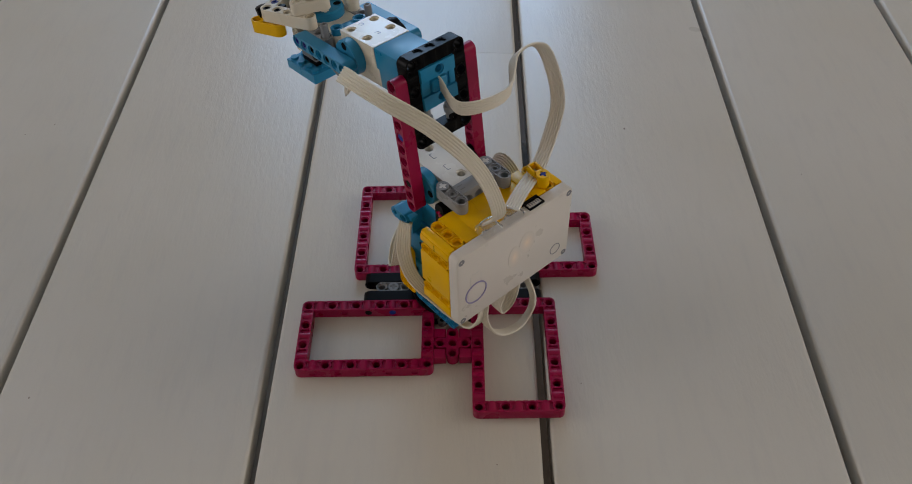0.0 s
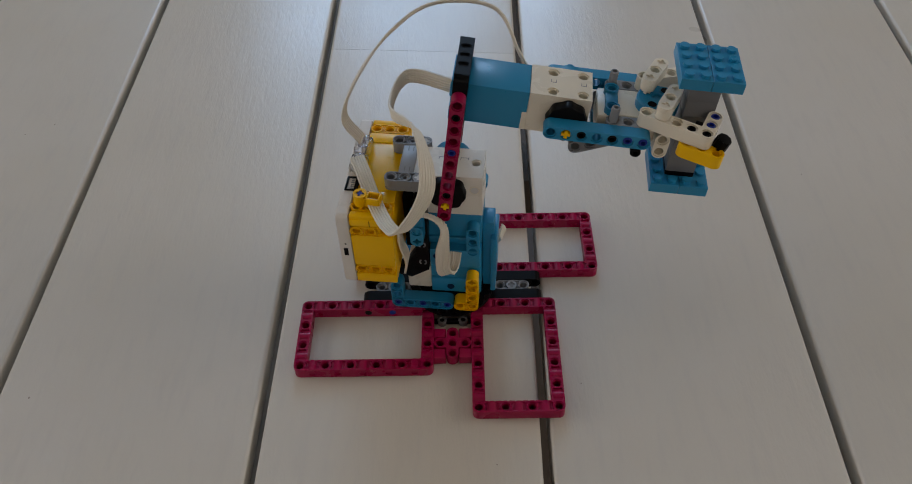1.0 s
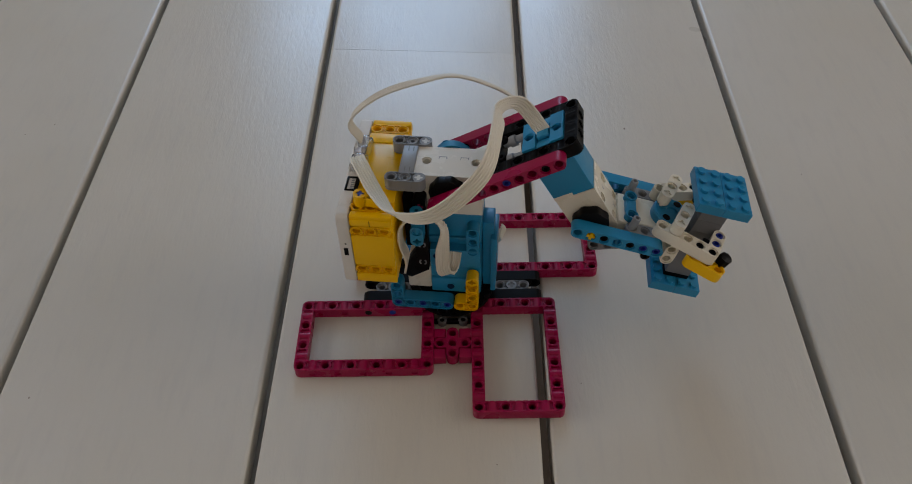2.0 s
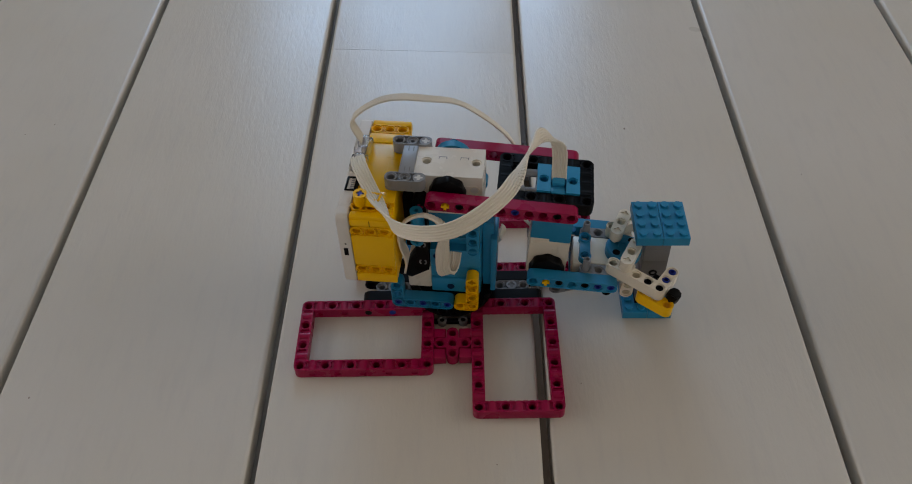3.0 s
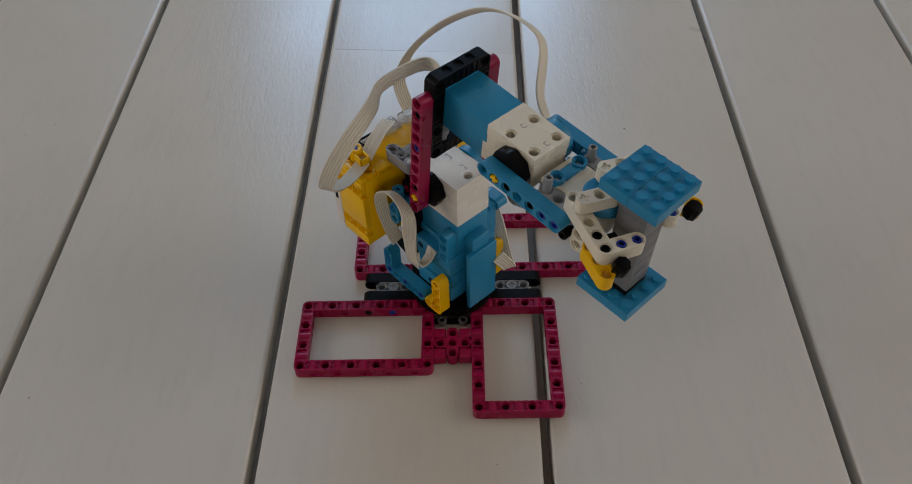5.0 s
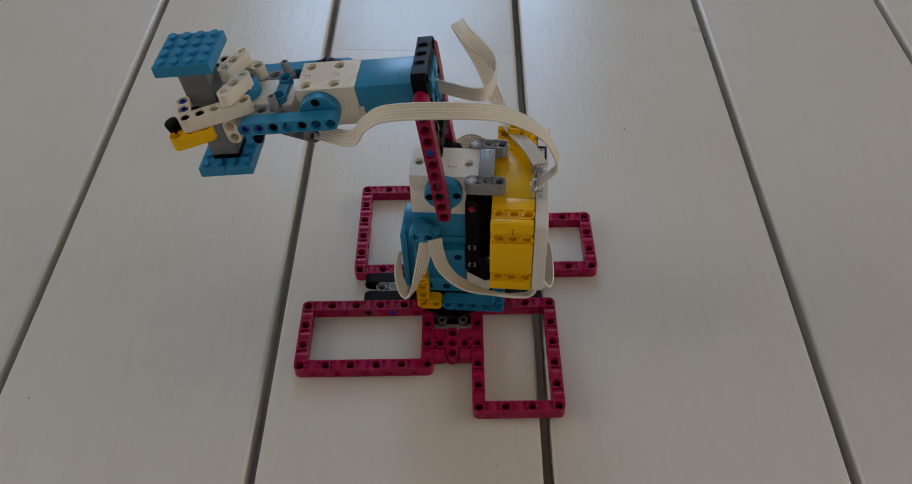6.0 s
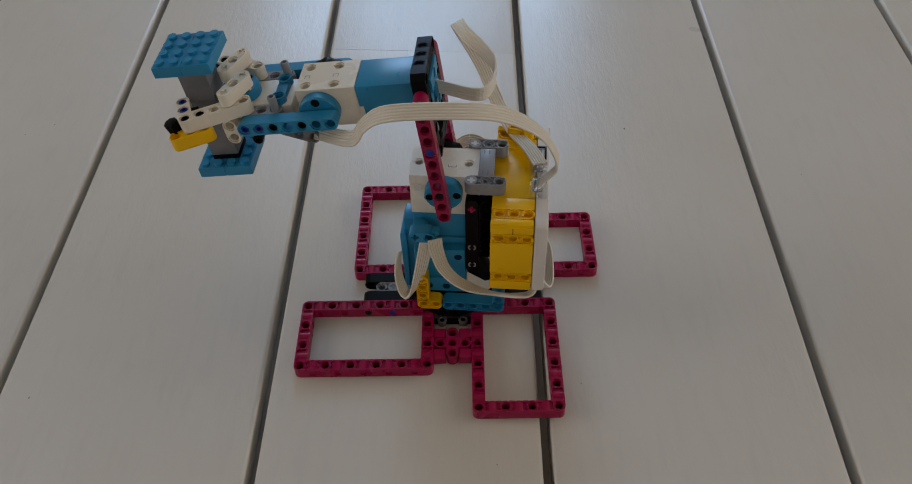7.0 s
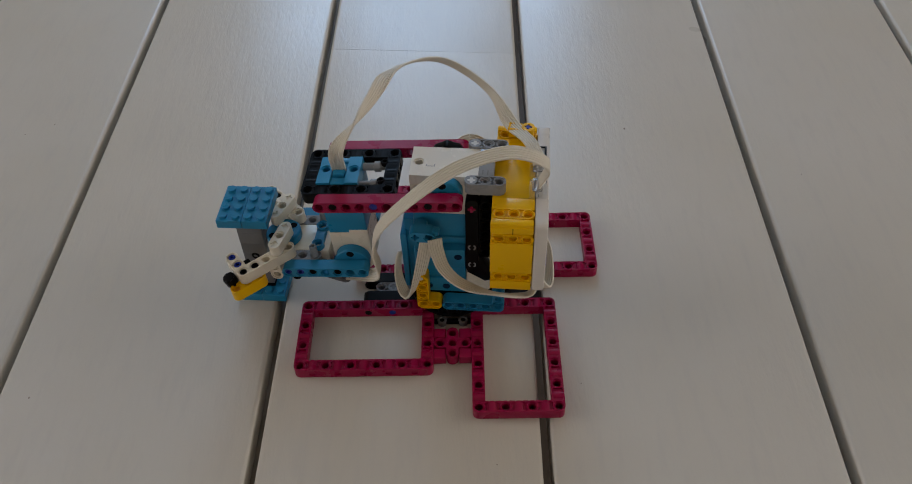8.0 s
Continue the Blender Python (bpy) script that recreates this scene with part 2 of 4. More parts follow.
def open_frame(nx, ny, m=UPZ, plain_ends=False):
    """A rectangular frame of nx by ny pitches: upright holes at every second pitch, sideways holes between."""
    bm = bmesh.new()
    for i in range(nx):
        for j in range(ny):
            if not (i in (0, nx - 1) or j in (0, ny - 1)):
                continue
            if (i + j) % 2 == 0 and not (plain_ends and j in (0, ny - 1) and 0 < i < nx - 1):
                cell(bm, i, j, m, "NSEW")
                # square the cell off where it meets the straight sides
                if i in (0, nx - 1) and 0 < j < ny - 1:
                    fill = [(i - 0.485, i - 0.30, j + d, j + d + 0.2) for d in (-0.5, 0.3)] + [(i + 0.30, i + 0.485, j + d, j + d + 0.2) for d in (-0.5, 0.3)]
                elif j in (0, ny - 1) and 0 < i < nx - 1:
                    fill = [(i + d, i + d + 0.2, j - 0.485, j - 0.30) for d in (-0.5, 0.3)] + [(i + d, i + d + 0.2, j + 0.30, j + 0.485) for d in (-0.5, 0.3)]
                else:
                    sx, sy = (1 if i == 0 else -1), (1 if j == 0 else -1)
                    fill = [tuple(sorted((i + sx * 0.3, i + sx * 0.5)) + sorted((j - sy * 0.485, j - sy * 0.3))), tuple(sorted((i - sx * 0.485, i - sx * 0.3)) + sorted((j + sy * 0.3, j + sy * 0.5))),
                            tuple(sorted((i + sx * 0.28, i + sx * 0.5)) + sorted((j + sy * 0.28, j + sy * 0.5)))]
                for xa, xb, ya, yb in fill:
                    me = bpy.data.meshes.new("tmp")
                    f = moved(box(xa, xb, ya, yb, -0.48, 0.48, 0), m)
                    f.to_mesh(me)
                    f.free()
                    bm.from_mesh(me)
                    bpy.data.meshes.remove(me)
            else:
                side_cell(bm, i, j, j in (0, ny - 1), m, plain_ends)
    bmesh.ops.remove_doubles(bm, verts=bm.verts, dist=0.002)
    # smooth outer walls between the rounded corners
    def pierced(x0, x1, y):
        """A wall across the frame with an open hole at every sideways hole."""
        return moved(holed_plate(x0, x1, -0.5, 0.5, -0.06, 0.06, [(i, 0) for i in range(1, nx - 1, 2)], "NS"), at(0, y, -0.006) @ rot(90, "X") @ Matrix.Diagonal((1.0, 0.962, 1.0, 1.0)))

    walls = [pierced(0, nx - 1, -0.432), pierced(0, nx - 1, ny - 0.568),
             box(-0.492, -0.36, 0, ny - 1, -0.487, 0.475, 0.02), box(nx - 1 + 0.36, nx - 1 + 0.492, 0, ny - 1, -0.487, 0.475, 0.02),
             box(0.36, 0.478, 0.5, ny - 1.5, -0.487, 0.455, 0.02), box(nx - 1.478, nx - 1.36, 0.5, ny - 1.5, -0.487, 0.455, 0.02),
             pierced(0.5, nx - 1.5, 0.426), pierced(0.5, nx - 1.5, ny - 1.426)]
    if plain_ends:
        walls = walls[2:]
        for y in (-0.42, ny - 0.58):
            walls.append(moved(holed_plate(-0.1, nx - 0.9, -0.5, 0.5, -0.08, 0.08, [(i, 0) for i in range(1, nx - 1)], "NS"), at(0, y, 0) @ rot(90, "X")))
    return merge(bm, *[moved(w, m) for w in walls])


def pin(x, y, z0, z1, r=0.29, m=UPZ):
    """A connector pin along z with a slotted, hollow end."""
    bm = lathe([(0, z0), (r, z0), (r, z1 - 0.05), (r - 0.05, z1), (0.17, z1), (0.17, z1 - 0.35), (0, z1 - 0.35)], x, y, 20)
    return moved(bm, m)


def axle(x, y, z0, z1, m=UPZ):
    """A cross-shaped axle along z."""
    a, b = 0.29, 0.10
    pts = [(a, b), (b, b), (b, a), (-b, a), (-b, b), (-a, b), (-a, -b), (-b, -b), (-b, -a), (b, -a), (b, -b), (a, -b)]
    bm = bmesh.new()
    lo = [bm.verts.new((x + p, y + q, z0)) for p, q in pts]
    hi = [bm.verts.new((x + p, y + q, z1)) for p, q in pts]
    bm.faces.new(hi)
    bm.faces.new(lo[::-1])
    for k in range(12):
        j = (k + 1) % 12
        bm.faces.new((lo[k], lo[j], hi[j], hi[k]))
    return moved(bm, m)


def prism(pts, z0, z1, m=UPZ, r=0.0):
    """A flat polygon drawn out along z, with rounded rims if r is given."""
    bm = bmesh.new()
    lo = [bm.verts.new((x, y, z0)) for x, y in pts]
    f = bm.faces.new(lo)
    ext = bmesh.ops.extrude_face_region(bm, geom=[f])
    bmesh.ops.translate(bm, vec=(0, 0, z1 - z0), verts=[v for v in ext["geom"] if isinstance(v, bmesh.types.BMVert)])
    bmesh.ops.recalc_face_normals(bm, faces=bm.faces)
    if r:
        bmesh.ops.bevel(bm, geom=list(bm.edges), offset=r, segments=2, affect="EDGES", profile=0.5)
    return moved(bm, m)


def round_rect(x0, x1, y0, y1, r, n=6):
    out = []
    for cx, cy, a0 in ((x1 - r, y1 - r, 0), (x0 + r, y1 - r, 90), (x0 + r, y0 + r, 180), (x1 - r, y0 + r, 270)):
        for k in range(n + 1):
            a = radians(a0 + 90 * k / n)
            out.append((cx + r * math.cos(a), cy + r * math.sin(a)))
    return out


def hole_rim(m, depth=0.5):
    """A rim that marks a hole, along z of m; the rim stands just proud of the face."""
    bm = lathe([(0.39, -0.02), (0.39, 0.02), (0.31, 0.02), (0.30, -0.02)], 0, 0, 20)
    return moved(bm, m)


# flat disc on the face; its colour carries the shade inside the hole
def bore_shade(m, r=0.31):
    return moved(lathe([(0, 0.008), (r, 0.008), (r, -0.05), (0, -0.05)], 0, 0, 20), m)


def empty(name, label="", category="", parent=None):
    ob = new(name)
    ob.parent = parent
    return tagged(ob, label, category)


# ---- how the arm moves: turn of the turret, lean of the arm, dip of the gripper, opening of the claws ----
TURN = [(0.0, 130.4), (0.1, 113.0), (0.2, 94.5), (0.3, 77.5), (0.4, 60.8), (0.5, 45.8), (0.6, 29.0), (0.7, 12.8), (0.8, 0.4), (0.9, -5.0), (1.0, -6.1), (4.7, -6.1),
        (4.8, -13.0), (4.9, -30.5), (5.0, -47.5), (5.1, -64.0), (5.2, -80.5), (5.3, -96.5), (5.4, -112.5), (5.5, -128.5), (5.6, -145.0), (5.7, -161.0), (5.8, -174.7), (5.9, -182.5), (6.0, -185.0), (8.0, -185.0)]
LEAN = [(0.0, 6.8), (1.7, 6.8), (1.8, 12.0), (1.9, 32.0), (2.0, 60.0), (2.1, 82.0), (2.2, 92.0), (2.3, 93.4), (4.2, 93.4), (4.3, 77.8), (4.4, 44.8), (4.5, 11.9), (4.6, 5.4), (4.7, 6.6), (5.8, 7.0), (7.0, 7.2),
        (7.1, 14.9), (7.2, 46.1), (7.3, 78.9), (7.4, 93.0), (7.5, 93.9), (8.0, 93.9)]
DIP = [(0.0, 5.3), (1.7, 5.3), (1.8, 9.0), (1.9, 13.0), (2.0, 15.0), (2.1, 11.0), (2.2, 5.0), (2.3, 2.8), (4.2, 2.8), (4.3, 14.5), (4.4, 16.5), (4.5, 8.2), (4.6, 3.8), (4.7, 5.0), (5.8, 6.6), (5.9, 7.1), (6.0, 7.7), (7.0, 7.7), (7.1, 11.1), (7.2, 8.2), (7.3, 14.2), (7.4, 5.0), (7.5, 3.6), (8.0, 3.6)]
SPREAD = [(0.0, 21.5), (2.5, 21.5), (2.6, 32.0), (3.8, 32.0), (3.9, 21.0), (7.6, 23.0), (7.7, 41.8), (8.0, 41.8)]
PIVOT = (0.15, 0.04, 13.59)     # arm axis in the turret
WRIST = (7.15, 0.0, 8.0)        # wrist axis on the arm


def value(rows, t):
    for (t0, a), (t1, b) in zip(rows, rows[1:]):
        if t <= t1:
            return a + (b - a) * max(0.0, (t - t0) / (t1 - t0))
    return rows[-1][1]


def metres(m):
    m = m.copy()
    m.translation *= U
    return m


def rot(deg, axis):
    return Matrix.Rotation(radians(deg), 4, axis)


def turret_at(t):
    return rot(value(TURN, t), "Z")


def arm_at(t):
    return turret_at(t) @ at(*PIVOT) @ rot(value(LEAN, t), "Y")


def wrist_at(t):
    return arm_at(t) @ at(*WRIST) @ rot(value(DIP, t) - value(LEAN, t), "Y")


CLAW_X, CLAW_Y, DISC_X = 5.0, 1.95, 5.9


def claw_at(t, side):
    return wrist_at(t) @ at(CLAW_X, side * CLAW_Y, 1.0) @ rot(side * value(SPREAD, t), "Z")


def link_points(t):
    """Lever ends for the right claw, in the gripper: on the claw and on the disc."""
    a = radians(value(SPREAD, t))
    px, py = CLAW_X + math.cos(a), -CLAW_Y - math.sin(a)
    dx, dy = DISC_X - px, -py
    d = math.hypot(dx, dy)
    k = min((4 - 0.9 + d * d) / (2 * d), 1.999)
    h = math.sqrt(4 - k * k)
    ux, uy = dx / d, dy / d
    return (px, py), (px + ux * k + uy * h, py + uy * k - ux * h)


def disc_at(t):
    _, q = link_points(t)
    return wrist_at(t) @ at(DISC_X, 0, 1.0) @ rot(math.degrees(math.atan2(q[1], q[0] - DISC_X)), "Z")


def lever_at(t, side):
    p, q = link_points(t)
    a = math.degrees(math.atan2(q[1] - p[1], q[0] - p[0]))
    if side > 0:                       # the other pin lies across the disc
        p = (p[0], -p[1])
        q = (2 * DISC_X - q[0], -q[1])
        a = math.degrees(math.atan2(q[1] - p[1], q[0] - p[0]))
    return wrist_at(t) @ at(p[0], p[1], 2.0) @ rot(a, "Z")


MOVERS = []                     # (object, its pose in brick pitches as a function of time)

# ---- the room: unseen walls and ceiling added to enclose the light ----
RX0, RX1, RY0, RY1, ZF, ZC = -2.5, 2.3, -2.4, 2.4, -0.74, 1.70


def wall_with_opening(name, axis, pos, thick, a0, a1, z0, z1, hole):
    """A wall of four pieces round one opening (h0, h1, v0, v1)."""
    h0, h1, v0, v1 = hole
    bms = []
    for p0, p1, q0, q1 in ((a0, h0, z0, z1), (h1, a1, z0, z1), (h0, h1, z0, v0), (h0, h1, v1, z1)):
        if axis == "y":
            bms.append(box(p0, p1, pos, pos + thick, q0, q1, 0))
        else:
            bms.append(box(pos, pos + thick, p0, p1, q0, q1, 0))
    w = part(name, merge(*bms), WALL, None, scale=1)
    return tagged(w, "plain warm white plastered wall out of view, with a window opening", "wall", kind="structure")


wall_with_opening("wall_north", "y", RY1, 0.15, RX0, RX1, ZF, ZC, (-0.58, 0.28, 0.72, 1.58))
wall_with_opening("wall_west", "x", RX0 - 0.15, 0.15, RY0, RY1 + 0.15, ZF, ZC, (-0.55, 0.95, 0.35, 1.55))
wall_with_opening("wall_east", "x", RX1, 0.15, RY0, RY1 + 0.15, ZF, ZC, (-0.55, 0.95, 0.35, 1.55))
wall_with_opening("wall_south", "y", RY0 - 0.15, 0.15, RX0 - 0.15, RX1 + 0.15, ZF, ZC, (-0.4, 0.8, 0.45, 1.45))
tagged(part("floor", box(RX0 - 0.15, RX1 + 0.15, RY0 - 0.15, RY1 + 0.15, ZF - 0.1, ZF, 0), FLOOR, None, scale=1), "brown wooden floor", "floor", kind="structure")
tagged(part("ceiling", box(RX0 - 0.15, RX1 + 0.15, RY0 - 0.15, RY1 + 0.15, ZC, ZC + 0.1, 0), WALL, None, scale=1), "plain warm white ceiling, out of view", "ceiling", kind="structure")


def window_frame_in(name, x0, x1, z0, z1, y, turn=UPZ):
    w = empty(name)
    tagged(w, "white framed window out of view, letting in daylight", "window", kind="structure")
    f = merge(box(x0, x1, y, y + 0.06, z0, z0 + 0.05, 0.004), box(x0, x1, y, y + 0.06, z1 - 0.05, z1, 0.004),
              box(x0, x0 + 0.05, y, y + 0.06, z0 + 0.05, z1 - 0.05, 0.004), box(x1 - 0.05, x1, y, y + 0.06, z0 + 0.05, z1 - 0.05, 0.004))
    part("window_frame", moved(f, turn), WHITE, w, scale=1)


window_frame_in("window_1", -0.58, 0.28, 0.72, 1.58, RY1 + 0.06)
# the west, south and east windows are added, unseen, for the fill lamps
window_frame_in("added_window_west", -0.55, 0.95, 0.35, 1.55, 2.56, Matrix.Rotation(radians(90), 4, "Z"))
window_frame_in("added_window_south", -0.4, 0.8, 0.45, 1.45, RY0 - 0.12)
window_frame_in("added_window_east", -0.55, 0.95, 0.35, 1.55, -2.42, Matrix.Rotation(radians(90), 4, "Z"))

# ---- the table: white painted planks with open joints ----
table = empty("plank_table", "white painted plank table with open joints between the boards", "table")
JOINTS = [(-78.8, 0.0), (-57.4, 0.0), (-35.98, 0.002), (-14.62, 0.0045), (7.08, 0.0120), (28.85, 0.0135), (50.45, 0.0195), (71.8, 0.0195)]
NEAR, FAR, THICK = -58.0, 160.0, 2.8


YJ, SK = 36.9, -0.078          # where one board is pieced together, and the slant of that cut


def plank(j0, j1, y0, y1, gap=0.37, brown_side=False, skew=(0, 0)):
    """A board with well rounded long edges, between two joint lines; one side may be brown down to the foot."""
    r, n = 0.36, 5
    prof = [(0, -THICK), (0, -r)] + [(r - r * math.cos(radians(90 * k / n)), -r + r * math.sin(radians(90 * k / n))) for k in range(1, n + 1)]
    bm = bmesh.new()
    ends = []
    ys = [y0, y0 + 0.02, y1 - 0.02, y1]
    for i, y in enumerate(ys):
        dz = -0.015 if i in (0, 3) else 0
        xa, xb = j0[0] + j0[1] * y + gap, j1[0] + j1[1] * y - gap
        pts = [(xa + p, z + (dz if z > -1 else 0)) for p, z in prof] + [(xb - p, z + (dz if z > -1 else 0)) for p, z in reversed(prof)]
        ends.append([bm.verts.new((x, y + skew[i // 2] * (x - xa), z)) for x, z in pts])
    for a, b in zip(ends, ends[1:]):
        for k in range(len(a)):
            j = (k + 1) % len(a)
            f = bm.faces.new((a[k], a[j], b[j], b[k]))
            if brown_side and len(a) - 4 < k < len(a) - 1:
                f.material_index = 1
    bm.faces.new(ends[0])
    bm.faces.new(ends[-1][::-1])
    ob = part("plank", bm, PAINT, table)
    ob.data.materials.append(RAWWOOD)
    return ob


for i in range(len(JOINTS) - 1):
    if i == 3:
        plank(JOINTS[i], JOINTS[i + 1], NEAR, YJ, brown_side=True, skew=(0, SK))
        plank(JOINTS[i], JOINTS[i + 1], YJ + 0.015, FAR, brown_side=True, skew=(SK, 0))
    else:
        plank(JOINTS[i], JOINTS[i + 1], NEAR, FAR)
for i, j in enumerate(JOINTS[1:-1]):
    if i != 3:                      # strip added at the foot of each closed joint to lighten it
        part("added_joint_strip", moved(box(-0.6, 0.6, NEAR + 0.5, FAR - 0.5, -2.4, -1.7, 0), at(j[0], 0, 0) @ rot(-math.degrees(math.atan(j[1])), "Z")), RAWWOOD, table)
for y in (-50, 20, 88, 153):
    part("crossbar", box(-76, 69, y - 3, y + 3, -THICK - 5.0, -THICK - 0.05, 0.2), RAWWOOD, table)
for x in (-72, 66):
    part("side_rail", box(x - 1.5, x + 1.5, -47, 150, -THICK - 9, -THICK - 5.05, 0.2), RAWWOOD, table)
    for y in (-46, 148):
        part("leg", box(x - 3.5, x + 3.5, y - 3.5, y + 3.5, ZF / U, -THICK - 9.02, 0.3), PAINT, table)

part("hairline_crack", merge(*[moved(box(-0.02, math.hypot(dx, dy) + 0.02, -0.035, 0.035, -0.05, 0.003, 0), at(x, y, 0) @ rot(math.degrees(math.atan2(dy, dx)), "Z"))
     for x, y, dx, dy in ((-13.3, 41.2, 0.6, -2.1), (-12.7, 39.1, 0.8, -1.5), (-11.9, 37.6, 1.2, -0.95), (-10.7, 36.65, 1.4, -0.35))]), PALE, table, "faint hairline crack in the paint")

# specks and nicks in the paint
for x, y, r in ((-42.0, 24.0, 0.10), (-44.6, 22.4, 0.07), (3.2, -16.3, 0.06), (10.0, -9.4, 0.05), (-33.1, -10.0, 0.09), (17.6, 21.5, 0.13), (33.6, 14.1, 0.06)):
    part("paint_speck", moved(lathe([(0, -0.02), (r, -0.02), (r * 0.7, 0.004), (0, 0.006)], 0, 0, 9), at(x, y, 0) @ Matrix.Diagonal((1.0, 1.6, 1.0, 1.0))), RAWWOOD, table, "small brown speck in the paint")

# ---- the robot arm ----
robot = empty("toy_robot_arm", "motorised toy brick robot arm on magenta feet with ribbon cables", "robot arm")


def parts(name, bms, mat, parent, label=""):
    """Alike small pieces, each an object of its own."""
    return [part(name, b, mat, parent, label) for b in bms]


def fixed(name, bm, mat, label=""):
    return part(name, bm, mat, robot, label)


def mover(name, bm, mat, where, label=""):
    ob = part(name, bm, mat, robot, label)
    MOVERS.append((ob, where))
    return ob


# base: four pinwheel frames joined by biscuits, with a turntable
for k in range(4):
    fixed("base_frame", open_frame(11, 7, rot(90 * k, "Z") @ at(-12, -8, 0.5)), MAGENTA, "magenta open frame foot")


for x, mat in ((-5.00, BLUE), (-7.00, BLACK)):
    fixed("pin", moved(lathe([(0, -0.2), (0.29, -0.2), (0.29, -0.02), (0.26, 0.01), (0, 0.01)], x, 0, 18), at(0, -2.49, 0.5) @ rot(90, "X")), mat, "pin end in the foot frame")


def biscuit(y):
    """A three-by-three link: holes in a cross, solid corners."""
    bm = beam([(-1, 0), (0, 0), (1, 0), (0, 1), (0, -1)], at(0, y, 0.5), thick=0.95)
    return merge(bm, *[box(a - 0.5 if a < 0 else a - 0.47, a + 0.47 if a < 0 else a + 0.5, y + c - 0.44, y + c + 0.44, 0.06, 0.93, 0.06) for a in (-1, 1) for c in (-1, 1)])


for y in (-6, 6):
    fixed("base_link", biscuit(y), MAGENTA, "magenta square link")
for y in (-1, 1):
    fixed("base_beam", beam(row(15, -7), at(0, y, 0.5) @ rot(90, "X")), BLACK, "black beam under the turntable")
for x in (-5, 5):
    part("axle_end", axle(x, 0, 0.1, 0.88), DARKGREY, fixed("base_link", beam(row(3, -1), at(x, 0, 0.45), crosses=((0, 0),), dent=0.2), GREY, "grey connector"))
for y in (-3.3, 3.3):
    link = fixed("base_link", box(-1.5, 1.5, y - 0.2, y + 0.2, 0.08, 0.42, 0.05), BLACK, "black connector")
    parts("bush", [lathe([(0.2, 0.3), (0.2, 0.45), (0.24, 0.48), (0.36, 0.48), (0.4, 0.45), (0.4, 0.02), (0, 0.02)], x, y, 22) for x in (-0.87, 0.87)], DARKGREY, link, "dark grey bush")
fixed("turntable_base", lathe([(0, 0.9), (3.2, 0.9), (3.45, 1.05), (3.45, 1.35), (3.2, 1.4), (0, 1.4)], 0, 0, 56), BLACK)
teeth = []
for k in range(112):
    a, r = 2 * math.pi * k / 112, 3.55 if k % 4 < 2 else 3.32
    teeth.append((r * math.cos(a), r * math.sin(a)))
mover("turntable_top", merge(prism(teeth, 1.42, 1.98), lathe([(0, 1.98), (2.9, 1.98), (2.9, 2.1), (0, 2.1)], 0, 0, 40)), BLACK, turret_at, "black toothed turntable")


def turret_part(name, bm, mat, label=""):
    return mover(name, bm, mat, turret_at, label)


def sides(fn):
    for s in (-1, 1):
        fn(s)


# bottom angle beams
def angle_beams(s):
    m = at(0, s * 3, 0) @ rot(90, "X")          # piece x stays x, piece y becomes z
    turret_part("angle_beam", beam([(-4 + i, 0) for i in range(5)] + [(-4, 1), (-4, 2)], at(0, 0, 2.5) @ m, dent=0.13), AZURE, "azure angled beam")
    turret_part("angle_beam", beam([(2, 0), (1, 0), (2, 1), (2, 2), (2, 3)], at(0, 0, 2.5) @ m, crosses=((2, 3),), dent=0.13), YELLOW, "yellow angled beam")


sides(angle_beams)
for x in (0, -2, -4):
    turret_part("pin", pin(x, 0, -0.1, 0.44, 0.29, at(0, -3, 2.5) @ rot(90, "X")), BLUE, "blue pin")

# lower motor of the turntable and its bracket
low = turret_part("turntable_motor", merge(box(-1.35, 2.6, -2.42, 2.42, 3.02, 4.6, 0.12), box(-1.35, 2.6, -2.25, 2.25, 4.62, 6.0, 0.1), box(-1.35, 2.6, -2.42, 2.42, 6.02, 7.95, 0.12),
                  *[moved(hole_rim(UPZ), at(x, s * 2.43, z) @ rot(90 * -s, "X")) for s in (-1, 1) for x, z in ((-0.8, 7.2), (0.6, 7.2), (0.2, 3.7), (1.6, 3.7))]), AZURE, "azure motor housing")
part("motor_nose", box(-3.3, -1.36, -2.1, 2.1, 3.0, 5.6, 0.2, 2), CREAM, low)
# navy discs stand in for the shade inside the holes
parts("socket_shade", [*[moved(lathe([(0, 0.012), (0.3, 0.012), (0.3, -0.05), (0, -0.05)], 0, 0, 18), at(x, s * 2.44, z) @ rot(90 * -s, "X")) for s in (-1, 1) for x, z in ((-0.8, 7.2), (0.6, 7.2), (0.2, 3.7), (1.6, 3.7))]], NAVY, low)


# upright shoulder motor: azure body, white top, output discs on both sides
shoulder = turret_part("shoulder_motor", merge(box(-2.3, 2.62, -1.56, 1.56, 7.97, 11.05, 0.14), box(-2.1, 2.4, -1.75, 1.75, 8.0, 8.7, 0.1)), AZURE, "upright motor with azure body and white top")
top_prof = [(-2.4, 11.06), (2.68, 11.06), (2.68, 13.99), (-2.4, 13.99)]
holes = [(2.1, 0.05), (-1.55, 0.05)]
part("motor_top", merge(prism(top_prof, -1.58, 1.58, rot(90, "X"), 0.05), holed_plate(-2.4, 2.68, -1.58, 1.58, 14.0, 14.82, holes)), MOTORWHITE, shoulder, "warm white motor housing", sharp=12)
